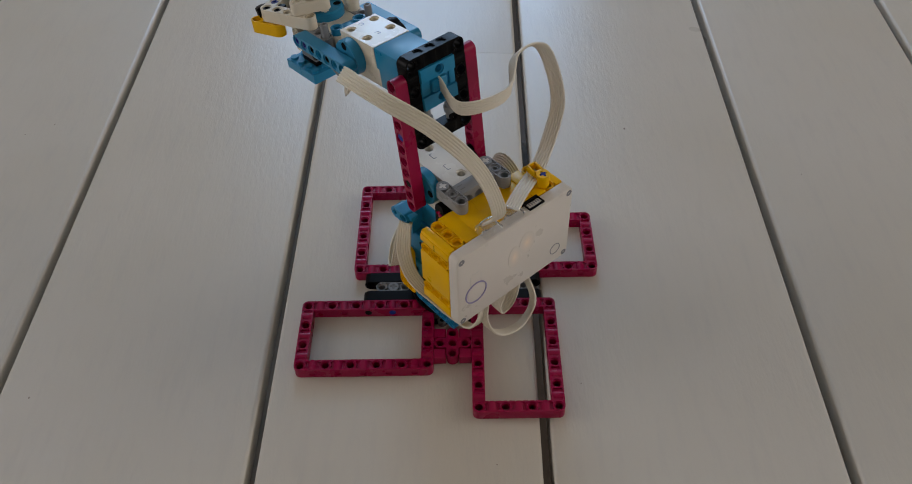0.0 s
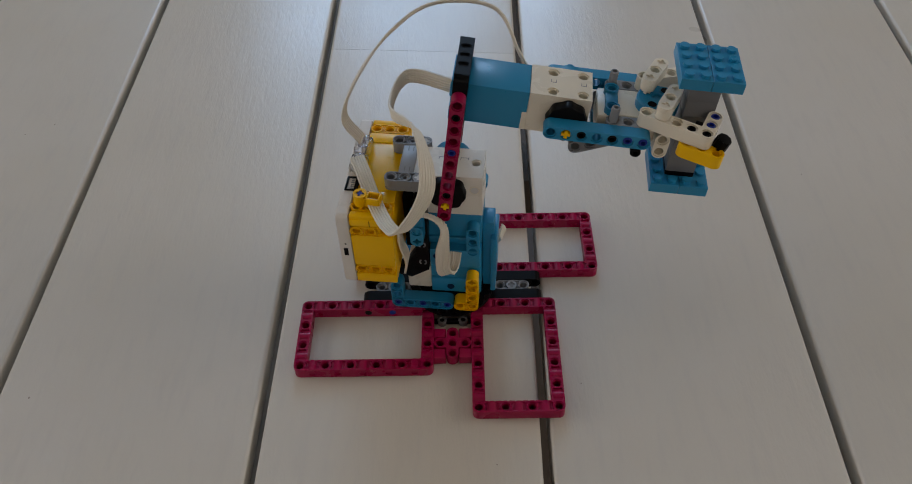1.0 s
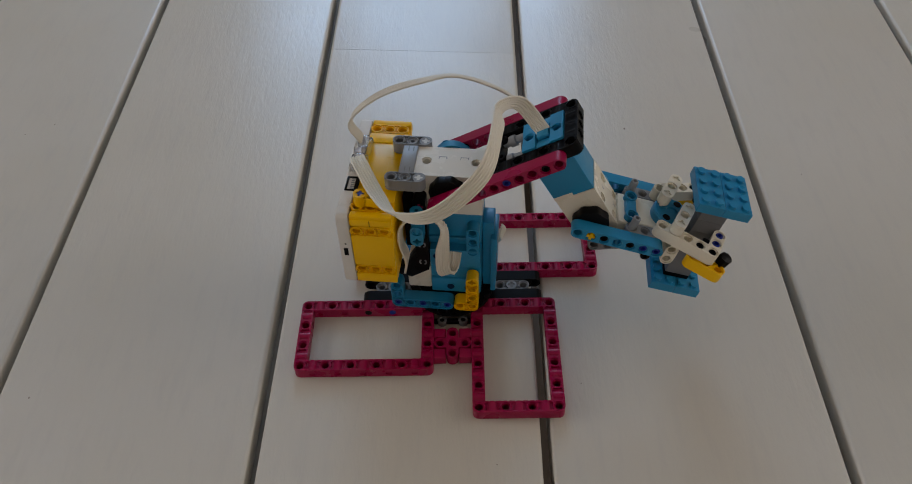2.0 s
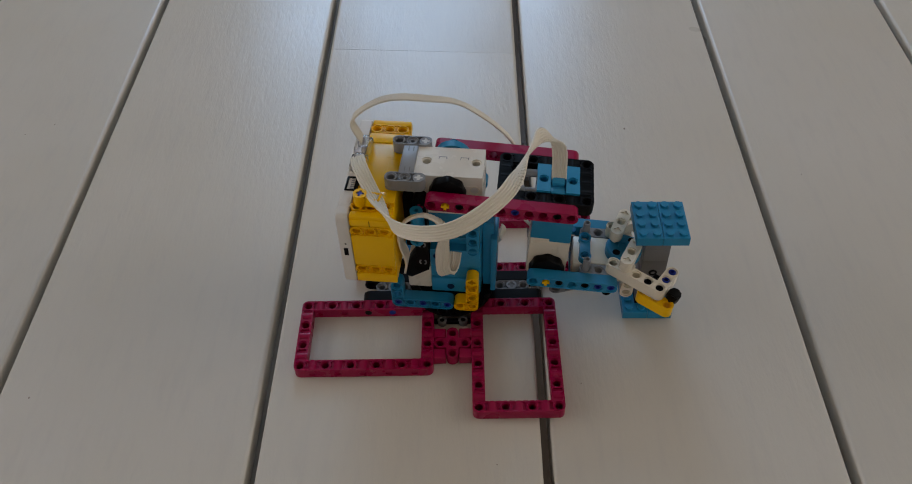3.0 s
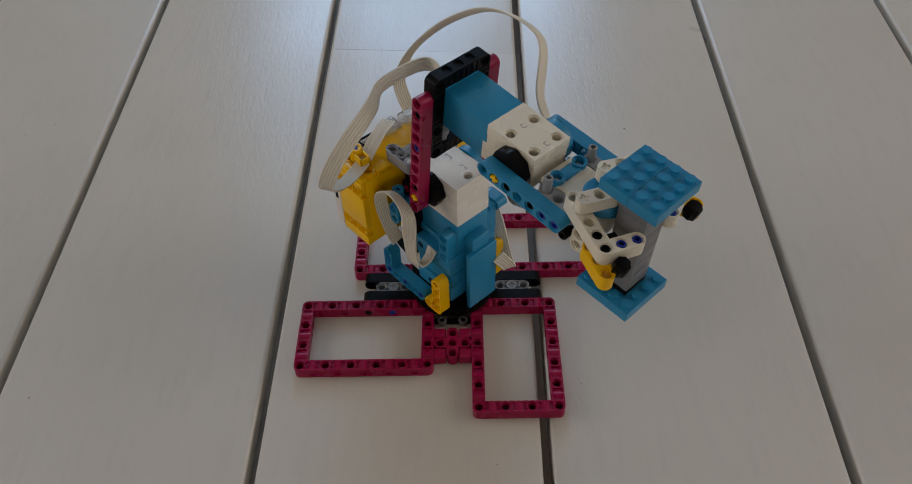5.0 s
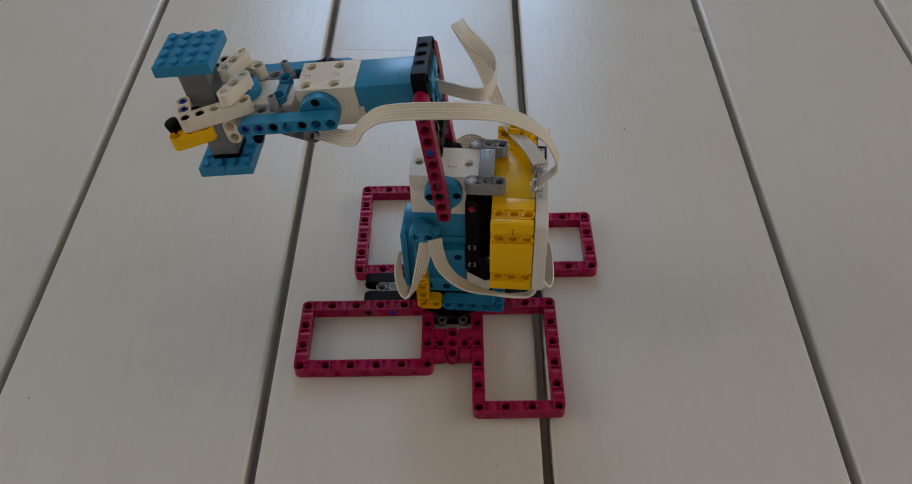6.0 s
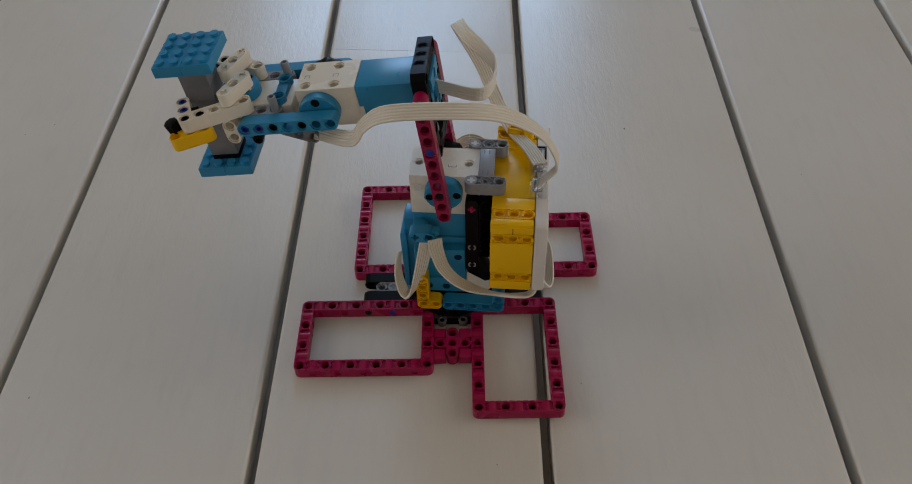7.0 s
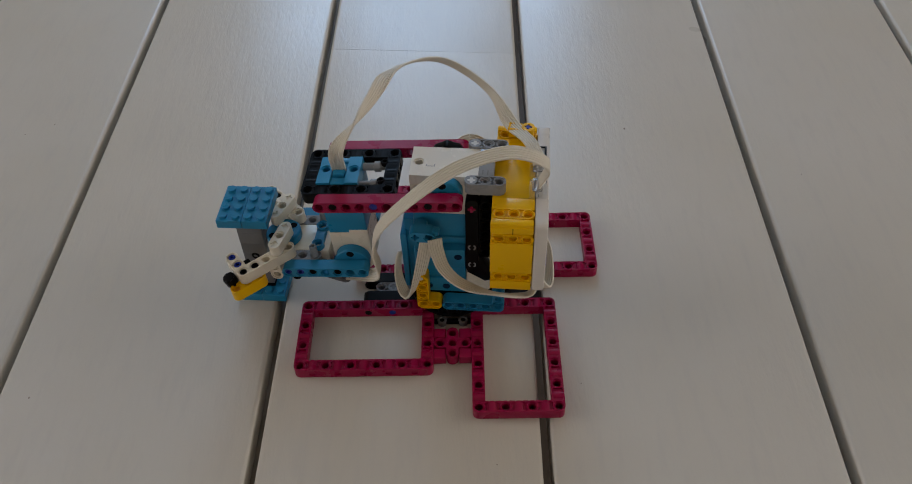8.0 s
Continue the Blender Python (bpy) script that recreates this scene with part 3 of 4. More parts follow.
# discs tinted below the housing's white for the shade in the holes
parts("socket_shade", [bore_shade(at(2.1, s * 1.59, 13.59) @ rot(-90 * s, "X"), 0.3) for s in (-1, 1)], PALE, shoulder)
parts("socket_rim", [*[moved(hole_rim(UPZ), at(2.1, s * 1.59, 13.59) @ rot(-90 * s, "X")) for s in (-1, 1)]], CREAM, shoulder)
parts("print_mark", [*[merge(box(x, x + 0.62, y, y + 0.05, 14.82, 14.832, 0), box(x, x + 0.05, y - 0.2, y, 14.82, 14.832, 0), box(x + 0.57, x + 0.62, y - 0.2, y, 14.82, 14.832, 0)) for x, y in ((-0.7, 0.5), (0.9, 0.5))]], LINE, shoulder, "grey printed bracket marks")


def knob(bump_r, r, y0, y1, m):
    """A scalloped output knob along y."""
    pts = []
    for k in range(72):
        a = 2 * math.pi * k / 72
        rr = r + bump_r * math.cos(8 * a)
        pts.append((rr * math.cos(a), rr * math.sin(a)))
    return moved(prism(pts, y0, y1, UPZ, 0.06), m)


def output_disc(m, r=1.38):
    """A motor disc with four socket rims round the hub, along z of m."""
    bm = lathe([(0, 0), (r, 0), (r, 0.62), (r - 0.08, 0.72), (0.5, 0.72), (0.45, 0.62), (0, 0.62)], 0, 0, 40)
    for k in range(4):
        a = radians(90 * k)
        bm = merge(bm, moved(hole_rim(UPZ), at(math.cos(a), math.sin(a), 0.73)))
    return moved(bm, m)


def disc_socket_shades(m):
    # discs whose colour gives the shade inside the four holes
    return merge(*[moved(lathe([(0, 0.012), (0.3, 0.012), (0.3, -0.04), (0, -0.04)], 0, 0, 18), m @ at(math.cos(radians(90 * k)), math.sin(radians(90 * k)), 0.735)) for k in range(4)])


def arm_part(name, bm, mat, label="", parent=None):
    return mover(name, bm, mat, arm_at, label)


dl = arm_part("shoulder_disc", output_disc(at(0, 1.62, 0) @ rot(-90, "X")), AZURE, "azure motor disc")
part("socket_shade", disc_socket_shades(at(0, 1.62, 0) @ rot(-90, "X")), DARK, dl)
arm_part("shoulder_knob", knob(0.05, 1.32, 0, 0.75, at(0, -1.62, 0) @ rot(90, "X")), BLACK, "black scalloped motor knob")

# front cover panels
turret_part("front_panel", prism([(2.64, 2.4), (3.4, 2.4), (3.46, 2.5), (3.52, 9.5), (3.45, 9.6), (2.64, 9.6)], -0.85, 0.85, rot(90, "X"), 0.05), AZURE, "azure front panel")
turret_part("front_panel", prism([(3.3, 2.3), (3.64, 2.3), (3.70, 2.4), (3.80, 8.3), (3.74, 8.4), (3.3, 8.4)], -1.4, 1.4, rot(90, "X"), 0.04), AZURE, "azure lower front panel")


def flank(s):
    m = at(0, s * 2.05, 0) @ rot(90, "X")
    turret_part("upright_beam", beam([(2, 8.0 + 0.0), (2, 9.0), (2, 10.0)], m), AZURE, "azure beam")
    if s > 0:
        turret_part("connector", merge(beam([(2, 0), (1, 0)], at(0.25, 3.05, 10.35) @ rot(-90, "X"), crosses=((2, 0),)), box(1.5, 2.5, 1.9, 2.7, 9.8, 10.7, 0.1), box(0.5, 1.4, 2.62, 3.3, 10.35, 10.75, 0.08)), AZURE, "azure connector")
    else:
        turret_part("connector", merge(moved(lathe([(0.17, -1.1), (0.47, -1.1), (0.47, 1.1), (0.17, 1.1), (0.17, -1.1)], 0, 0, 20), at(-2.0, -3.25, 11.8)), box(-2.45, -1.55, -3.5, -2.5, 10.7, 11.9, 0.1), beam([(0, 0), (0, 1)], at(-2.0, -3.35, 10.2) @ rot(90, "X"), crosses=((0, 0),))), AZURE, "azure connector")
    # cranked black beam behind the motor
    vert = prism(round_rect(-2.38, -1.42, 5.6, 13.4, 0.47), -0.48, 0.48, at(0, s * 2, 0) @ rot(90, "X"))
    slant = prism([(-2.35, 6.4), (-1.45, 5.6), (-2.9, 4.6), (-4.0, 5.0), (-4.0, 5.6), (-3.4, 5.8), (-2.4, 7.6)], -0.48, 0.48, at(0, s * 2, 0) @ rot(90, "X"), 0.06)
    cb = turret_part("cranked_beam", merge(vert, slant), BLACK, "black cranked beam")
    for z in (6.5, 8.45):
        # pin rims as grey arcs, the glint put into their colour
        parts("pin_rim_glint", [prism([(r * math.cos(radians(a + b)), r * math.sin(radians(a + b))) for r, bs in ((0.31, range(-62, 63, 12)), (0.2, range(58, -63, -12))) for b in bs], 0, 0.03, at(-1.9, s * 2.49, z) @ rot(-90 * s, "X")) for a in (0, 180)], GREY, cb, "pin rim with its grey glint painted in")
    part("axle_end", axle(0, 0, -0.02, 0.03, at(-1.9, s * 2.49, 12.5) @ rot(-90 * s, "X")), MAGENTA, cb, "dark red axle end")


sides(flank)
# an azure beam whose deep shade is put into a black colour
turret_part("shaded_inner_beam", beam([(0, k) for k in range(6)], at(-2.92, 1.75, 7.6) @ rot(90, "X"), dent=0.13), BLACK, "azure beam behind the motor, painted black for its shade")
# near-black block filling the space between motor and hub
turret_part("dark_filler", merge(box(-3.3, -2.4, -1.5, 1.5, 7.2, 12.5, 0.1)), DARK, "dark block between motor and hub")

# grey beams that tie motor and hub together
for s in (-1, 1):
    tb = turret_part("tie_beam", beam(row(3), at(-3.87, s * 2.03, 14.52), crosses=((2, 0),), dent=0.16), GREY, "grey three-hole beam")
    part("axle_end", axle(-1.87, s * 2.03, 14.1, 14.99), PALE, tb, "pale grey axle end")
    part("pin", pin(-2.87, s * 2.03, 14.1, 14.9, 0.29), GREY, tb, "grey pin")
tie = turret_part("tie_bridge", merge(beam([(0, -1), (0, 0), (0, 1)], at(-2.95, 0, 14.15) @ rot(90, "Y")), box(-3.42, -2.32, -1.53, 1.53, 14.55, 14.96, 0.05)), GREY, "grey cross connector")
# dark strips on the top; the slots' shade is put into their colour
parts("slot", [box(-2.86 + a, -2.78 + a, y, y + 0.45, 14.955, 14.968, 0) for a in (-0.18, 0.18) for y in (-1.35, 0.9)], DARKGREY, tie)
for s in (-1, 1):
    turret_part("tie_post", moved(lathe([(0, 0), (0.33, 0), (0.33, 2.4), (0, 2.4)], 0, 0, 18), at(-3.87, s * 2.03, 12.0)), DARKGREY, "grey pin")

# hub: yellow body, white cover with ring buttons and a light matrix
hub = turret_part("hub", merge(box(-6.45, -3.42, -5.05, 5.05, 7.3, 13.7, 0.1)), YELLOW, "yellow and white programmable hub")
skin = []
for s in (-1, 1):
    y0, y1 = sorted((s * 5.0, s * 5.5))
    skin += [box(-6.45, -3.42, y0, y1, 7.3, 8.14, 0.06), box(-6.45, -3.42, y0, y1, 9.13, 12.18, 0.04), box(-6.45, -3.42, y0, y1, 13.15, 13.82, 0.12)]
    for z in (8.63, 12.67):
        skin.append(beam(row(3, -6), at(0, s * 5.255, z) @ rot(90, "X"), thick=0.5, dent=0.11))
    y0, y1 = sorted((s * 4.78, s * 5.4))
    skin += [box(-6.45, -3.42, y0, y1, 13.6, 14.08, 0.14)]
    skin.append(beam(row(3, -6), at(0, s * 4.3, 13.85), thick=0.5, dent=0.10))
skin += [box(-6.45, -3.42, -3.83, -2.7, 13.6, 14.05, 0.06), box(-6.45, -3.42, 2.7, 3.83, 13.6, 14.05, 0.06), box(-6.45, -3.42, -2.75, 2.75, 13.5, 13.98, 0.08),
         *[box(*e, 13.97, 13.995, 0) for d in (0.0, 0.2) for e in ((-4.75 + d, -4.70 + d, -1.1 + d, 1.1 - d), (-4.70 + d, -3.6, -1.1 + d, -1.05 + d), (-4.70 + d, -3.6, 1.05 - d, 1.1 - d))]]
parts("shell_panel", skin, YELLOW, hub)
seam = [box(-5.02, -4.97, s * 5.503 - 0.006, s * 5.503 + 0.006, 13.2, 13.75, 0) for s in (-1, 1)]
parts("seam", [*seam], DARK, hub, "dark moulding seam")
part("cover", prism(round_rect(-5.52, 5.52, 7.1, 14.12, 0.45), 6.5, 7.42, Matrix(((0, 0, -1, 0), (1, 0, 0, 0), (0, 1, 0, 0), (0, 0, 0, 1))), 0.12), COVER, hub, "smooth off-white cover")
FACE = Matrix(((0, 0, -1, -7.42), (-1, 0, 0, 0), (0, 1, 0, 0), (0, 0, 0, 1)))     # piece x: to the hub's right, y: up, z: out of the cover


def ring(x, y, r, w, z=0.02):
    return moved(lathe([(r - w, 0), (r, 0), (r, z), (r - w, z), (r - w, 0)], x, y, 40), FACE)


part("button_ring", ring(-3.85, 9.75, 1.0, 0.09, 0.06), RING, hub, "faint violet ring of the main button")
part("button", moved(lathe([(0, 0.0), (0.83, 0.0), (0.83, 0.03), (0.78, 0.05), (0, 0.05)], -3.85, 9.75, 36), FACE), COVER, hub)
part("small_ring", ring(4.1, 8.55, 0.52, 0.06), LINE, hub, "grey ring of the small button")
part("outline", moved(merge(box(-4.35, -4.32, 10.6, 11.6, 0, 0.012, 0), box(-3.38, -3.35, 10.6, 11.6, 0, 0.012, 0), box(-4.2, -3.5, 11.75, 11.78, 0, 0.012, 0), box(-4.35, -4.32, 7.4, 8.7, 0, 0.012, 0)), FACE), PALE, hub)
# flat grey rings that paint the shade of the corner holes
parts("dimple_shade", [*[ring(x, y, 0.26, 0.2, 0.012) for x in (-5.1, 5.1) for y in (7.5, 13.7)]], LINE, hub)
parts("led", [moved(prism([(x + w * (0.5 + 0.5 * math.cos(radians(15 * k))), y + hh * (0.5 + 0.5 * math.sin(radians(15 * k)))) for k in range(24)], -0.05, 0.02), FACE) for x, y, w, hh in ((-0.75, 9.6, 1.2, 2.2), (0.3, 10.3, 1.5, 2.2))], LED, hub, "faint orange glow of the light matrix")
part("charging_port", merge(box(-7.12, -6.78, -5.535, -5.4, 10.1, 10.9, 0.03), box(-6.98, -6.86, -5.535, -5.4, 11.25, 11.4, 0.02)), DARK, hub, "small dark charging port")
for y, used in ((1.95, 1), (-0.1, 1), (-2.15, 0)):
    if used:
        part("port", merge(box(-7.25, -6.0, y - 0.78, y + 0.78, 13.7, 14.55, 0.1), box(-6.95, -6.2, y - 0.55, y + 0.55, 14.5, 14.95, 0.12)), CLEAR, hub, "clear plastic plug in a port")
        parts("plug_contacts", [*[box(-6.7, -6.62, y - 0.5 + 0.2 * k, y - 0.42 + 0.2 * k, 14.05, 14.4, 0) for k in range(6)]], PALE, hub)
    else:
        pt = part("port", merge(box(-7.15, -6.35, y - 0.72, y - 0.62, 13.7, 14.22, 0.02), box(-7.15, -6.35, y + 0.62, y + 0.72, 13.7, 14.22, 0.02), box(-7.2, -7.05, y - 0.72, y + 0.72, 13.7, 14.22, 0.02), box(-6.45, -6.3, y - 0.72, y + 0.72, 13.7, 14.22, 0.02)), BLACK, hub, "empty black port")
        part("port_floor", box(-7.1, -6.4, y - 0.62, y + 0.62, 14.0, 14.1, 0), DARK, hub)
        parts("contact", [box(-6.85, -6.6, y - 0.5 + 0.2 * k, y - 0.42 + 0.2 * k, 14.1, 14.16, 0) for k in range(6)], GREY, hub, "grey contacts in the port")
for y in (-2.0, 0.1, 2.1):
    part("port", box(-7.0, -5.6, y - 0.75, y + 0.75, 6.55, 7.3, 0.1), CLEAR, hub, "clear plastic plug in a port")
clip = turret_part("cable_clip", moved(merge(beam([(0, 0)], crosses=((0, 0),)), box(0.4, 1.5, -0.42, -0.26, -0.35, 0.4, 0.04), box(0.4, 1.5, 0.26, 0.42, -0.35, 0.4, 0.04), box(1.36, 1.5, -0.42, 0.42, -0.35, 0.4, 0.04), box(0.4, 0.6, -0.42, 0.42, -0.35, 0.4, 0.04)), at(-5.75, -4.05, 14.6) @ rot(-8, "Z")), YELLOW, "yellow two-hole cable clip")
part("clip_axle", axle(0, 0, 13.9, 15.06, at(-5.75, -4.05, 0) @ rot(30, "Z")), BLUE, clip, "blue axle")

# arm: two magenta beams, black frame, wrist motor
for s in (-1, 1):
    b = arm_part("arm_beam", beam(row(11, -1), at(0, s * 3, 0) @ rot(-90, "Y") @ rot(90, "X")), MAGENTA, "magenta eleven-hole beam")
    part("pin", pin(5, 0, -0.4, 0.4, 0.29, at(0, s * 3, 0) @ rot(-90, "Y") @ rot(90, "X")), BLUE, b, "blue pin")
    parts("pin", [*[pin(k, 0, -0.4, 0.4, 0.29, at(0, s * 3, 0) @ rot(-90, "Y") @ rot(90, "X")) for k in (1, 8)]], BLACK, b, "black pin")
    if s < 0:
        part("axle_end", axle(0, 0, -0.3, 0.52, at(0, -3, 0) @ rot(90, "X")), YELLOW, b, "yellow axle end")
back_frame = arm_part("back_frame", open_frame(5, 7, Matrix(((0, 0, -1, 0), (1, 0, 0, -2), (0, 1, 0, 4.05), (0, 0, 0, 1))), True), BLACK, "black rectangular beam frame")
FACE_BACK = Matrix(((0, 0, -1, 0), (1, 0, 0, 0), (0, 1, 0, 0), (0, 0, 0, 1)))      # piece x: across, y: along the arm, z: out of the back
part("motor_back", merge(*[moved(holed_plate(-1.45, 1.45, z - 0.5, z + 0.5, -0.5, 0.62, [(-0.12, z)], "NS"), FACE_BACK) for z in (9.02, 6.9)],
     box(-0.36, 0.55, -1.45, 1.45, 7.42, 8.5, 0.06), box(-0.5, 0.55, -1.45, -0.95, 7.42, 8.5, 0.05), box(-0.5, 0.55, 0.75, 1.45, 7.42, 8.5, 0.05)), AZURE, back_frame, "azure back of the wrist motor")
part("plug", box(-0.72, -0.3, -0.62, 0.62, 7.5, 8.42, 0.12), AZURE, back_frame)
for y in (-1.0, 1.0):
    part("pin", moved(lathe([(0, 0), (0.3, 0), (0.3, 1.0), (0.42, 1.05), (0.42, 1.5), (0.3, 1.55), (0.3, 2.6), (0.16, 2.6), (0.16, 2.3), (0, 2.3)], 0, 0, 20), at(0, y, 4.0)), GREY, back_frame, "grey pin")
part("pin_end", moved(merge(pin(-0.6, 1.0, 0.2, 0.55), pin(-0.6, -1.0, 0.2, 0.55)), at(0, 0, 5.3) @ rot(-90, "Y")), DARK, back_frame)

wm = arm_part("wrist_motor", box(0.5, 4.52, -1.56, 1.56, 6.42, 9.47, 0.06, 2), AZURE, "wrist motor with azure body and ivory front")
nose = [(4.53, 6.42), (8.0, 6.42), (8.55, 6.8), (8.6, 8.7), (4.53, 8.7)]
part("motor_front", merge(prism(nose, -1.58, 1.58, rot(90, "X"), 0.1), box(4.2, 4.6, -1.575, 1.575, 6.41, 7.9, 0.06), holed_plate(4.53, 8.60, -1.58, 1.58, 8.65, 9.50, [(x, y) for x in (6.0, 8.0) for y in (-1.05, 1.0)])), CREAM, wm, "ivory motor front", sharp=12)
parts("print_mark", [*[merge(box(x, x + 0.36, y, y + 0.04, 9.50, 9.509, 0), box(x, x + 0.04, y + 0.04, y + 0.32, 9.50, 9.509, 0), box(x + 0.32, x + 0.36, y + 0.04, y + 0.32, 9.50, 9.509, 0)) for x in (5.85, 7.85) for y in (-0.1,)]], LINE, wm)


def grip_part(name, bm, mat, label=""):
    return mover(name, bm, mat, wrist_at, label)


dw = grip_part("wrist_disc", output_disc(at(0, 1.62, 0) @ rot(-90, "X")), AZURE, "azure motor disc")
part("socket_shade", disc_socket_shades(at(0, 1.62, 0) @ rot(-90, "X")), DARK, dw)
grip_part("wrist_knob", knob(0.05, 1.35, 0, 0.8, at(0, -1.62, 0) @ rot(90, "X")), BLACK, "black scalloped motor knob")
for s in (-1, 1):
    b = grip_part("gripper_beam", beam(row(7, -1), at(0, s * 2.95, 0) @ rot(90, "X")), AZURE, "azure seven-hole beam")
    parts("pin", [*[pin(k, 0, -0.4, 0.42, 0.29, at(0, s * 2.95, 0) @ rot(90, "X") @ (UPZ if s < 0 else rot(180, "X"))) for k in (4, 5)]], BLUE, b, "blue pin")
    parts("pin", [*[pin(k, 0, -0.4, 0.4, 0.29, at(0, s * 2.95, 0) @ rot(90, "X") @ (UPZ if s < 0 else rot(180, "X"))) for k in (1, 3)]], BLACK, b, "black pin")
    if s < 0:
        part("axle_end", axle(0, 0, -0.3, 0.52, at(0, -2.95, 0) @ rot(90, "X")), YELLOW, b, "yellow axle end")
gm = grip_part("gripper_motor", merge(box(2.0, 6.9, -1.5, 1.5, -1.3, 0.42, 0.12, 2), box(3.2, 5.4, -1.4, 1.4, 0.3, 0.55, 0.1)), CREAM, "flat ivory gripper motor")
part("motor_base", box(1.9, 5.4, -1.45, 1.45, -2.1, -1.32, 0.15), AZURE, gm, "azure motor underside")
part("bracket", merge(*[beam([(0, 0)], at(2.9, y, 0.42), thick=1.0) for y in (-1, 1)], box(2.5, 3.35, -0.75, 0.75, -0.2, 0.78, 0.15), box(2.45, 3.35, -1.4, 1.4, -0.2, 0.1, 0.08)), AZURE, gm, "azure double connector")
for s in (-1, 1):
    g = grip_part("side_beam", beam(row(3, 3), at(0, s * 1.98, 0.02)), GREY, "grey three-hole beam")
    part("upright_pin", pin(3, s * 1.98, 0.3, 1.55, 0.29), GREY, g, "grey upright pin")
    grip_part("under_beam", merge(beam(row(3, 4), at(0.9, s * 2.0, -1.75) @ rot(90, "X") @ rot(25, "Z") @ at(-4.0, 0, 0))), DARKGREY, "dark grey beam under the gripper")
    grip_part("under_pin", pin(4.95, -1.8, -0.5, 0.3, 0.36, at(0, s * 2.0, 0) @ rot(90 * -s if s > 0 else 90, "X") @ (Matrix.Scale(-1, 4, (0, 1, 0)) if s > 0 else UPZ)), BLACK, "black pin")
    grip_part("corner_cell", beam([(0, 0), (0, 1)], at(6.35, s * 2.2, -1.15) @ rot(90, "X")), CREAM, "ivory connector")

disc = mover("drive_disc", merge(moved(lathe([(0, -0.5), (1.42, -0.5), (1.42, 0.12), (1.3, 0.25), (0.45, 0.25), (0.4, 0.12), (0, 0.12)], 0, 0, 40), UPZ), *[moved(hole_rim(UPZ), at(math.cos(radians(90 * k)) * 0.95, math.sin(radians(90 * k)) * 0.95, 0.26)) for k in range(4)]), AZURE, disc_at, "azure drive disc of the gripper")
# dark discs painted as the shade in two of the holes
parts("socket_shade", [*[moved(lathe([(0, 0.012), (0.3, 0.012), (0.3, -0.04), (0, -0.04)], 0, 0, 18), at(math.cos(radians(90 * k)) * 0.95, math.sin(radians(90 * k)) * 0.95, 0.265)) for k in (1, 3)]], DARK, disc)

for s in (-1, 1):
    cl = mover("claw", beam([(i, 0) for i in range(5)] + [(4, -s), (4, -2 * s)]), CREAM, lambda t, s=s: claw_at(t, s), "ivory angled claw beam with yellow tip")
    part("tip", beam([(3, 0), (4, 0), (5, 0)], at(0, s * 0.25, -1.0)), YELLOW, cl, "yellow tip beam")
    part("tip_roller", knob(0.02, 0.48, -0.8, 0.12, at(5.08, -s * 0.58, 0) @ rot(12, "Y")), BLACK, cl, "black rubber roller")
    parts("pin", [pin(4, -s, -0.4, 0.46, 0.28), pin(4, -2 * s, -0.4, 0.46, 0.28)], BLUE, cl, "blue pin")
    parts("pin", [pin(3, 0, -0.4, 0.44, 0.28), pin(4, 0, -0.4, 0.44, 0.28)], BLACK, cl, "black pin")
    part("pad", merge(box(3.0, 4.4, min(-s * 0.5, -s * 1.15), max(-s * 0.5, -s * 1.15), -0.45, 0.35, 0.1)), BLACK, cl, "black grip pad")
    lv = mover("lever", beam(row(3), UPZ, crosses=((0, 0), (2, 0)), thick=0.9), CREAM, lambda t, s=s: lever_at(t, s), "ivory three-hole lever")
    parts("lever_axle", [axle(0, 0, -1.0, 0.34), axle(2, 0, -1.0, 0.34)], CREAM, lv)

# ---- the block that it lifts ----
block = empty("brick_block", "stack of azure bricks on a grey column with an azure base", "toy block")


def stud_brick(nx, ny, x, y, z, h=1.2):
    bms = [box(x + 0.012, x + nx - 0.012, y + 0.012, y + ny - 0.012, z, z + h - 0.01, 0.03)]
    for i in range(nx):
        for j in range(ny):
            bms.append(cyl(x + i + 0.5, y + j + 0.5, z + h - 0.02, z + h + 0.21, 0.305, 20))
    return merge(*bms)


for x in (-2, 0):
    part("base_brick", stud_brick(2, 4, x, -2, 0, 0.8), AZURE, block, "azure two-by-four brick", sharp=15)
    part("top_brick", stud_brick(2, 4, x, -2, 8.8, 0.8), AZURE, block, "azure two-by-four brick", sharp=15)
part("column_plate", stud_brick(2, 2, -1, -1, 0.8, 0.4), BLACK, block, "black plate")
for k in range(7):
    z = 1.2 + k * 1.2
    part("column_brick", box(-0.985, 0.985, -0.985, 0.985, z, z + (0.397 if k == 6 else 1.195), 0.02), DARKGREY, block, "dark grey brick")
parts("column_pin", [moved(pin(0, 0, -0.1, 0.05, 0.34), at(0, s * 0.99, 4.6) @ rot(-90 * s, "X")) for s in (-1, 1)], BLACK, block, "dark pin")

# the block rides with the gripper while held, and stands on the table while the claws are open
FIRST_STAND = at(16.07, -1.15, 0.0) @ rot(-1.2, "Z")
SECOND_STAND = at(-16.03, 1.43, 0.0) @ rot(-184.0, "Z")
# in the air the block leans out a little between the claws
HOLD = wrist_at(8.0).inverted() @ at(0, 0, 0.2) @ SECOND_STAND @ at(0.0, 0, 4.5) @ rot(2.6, "Y") @ at(0, 0, -4.5)


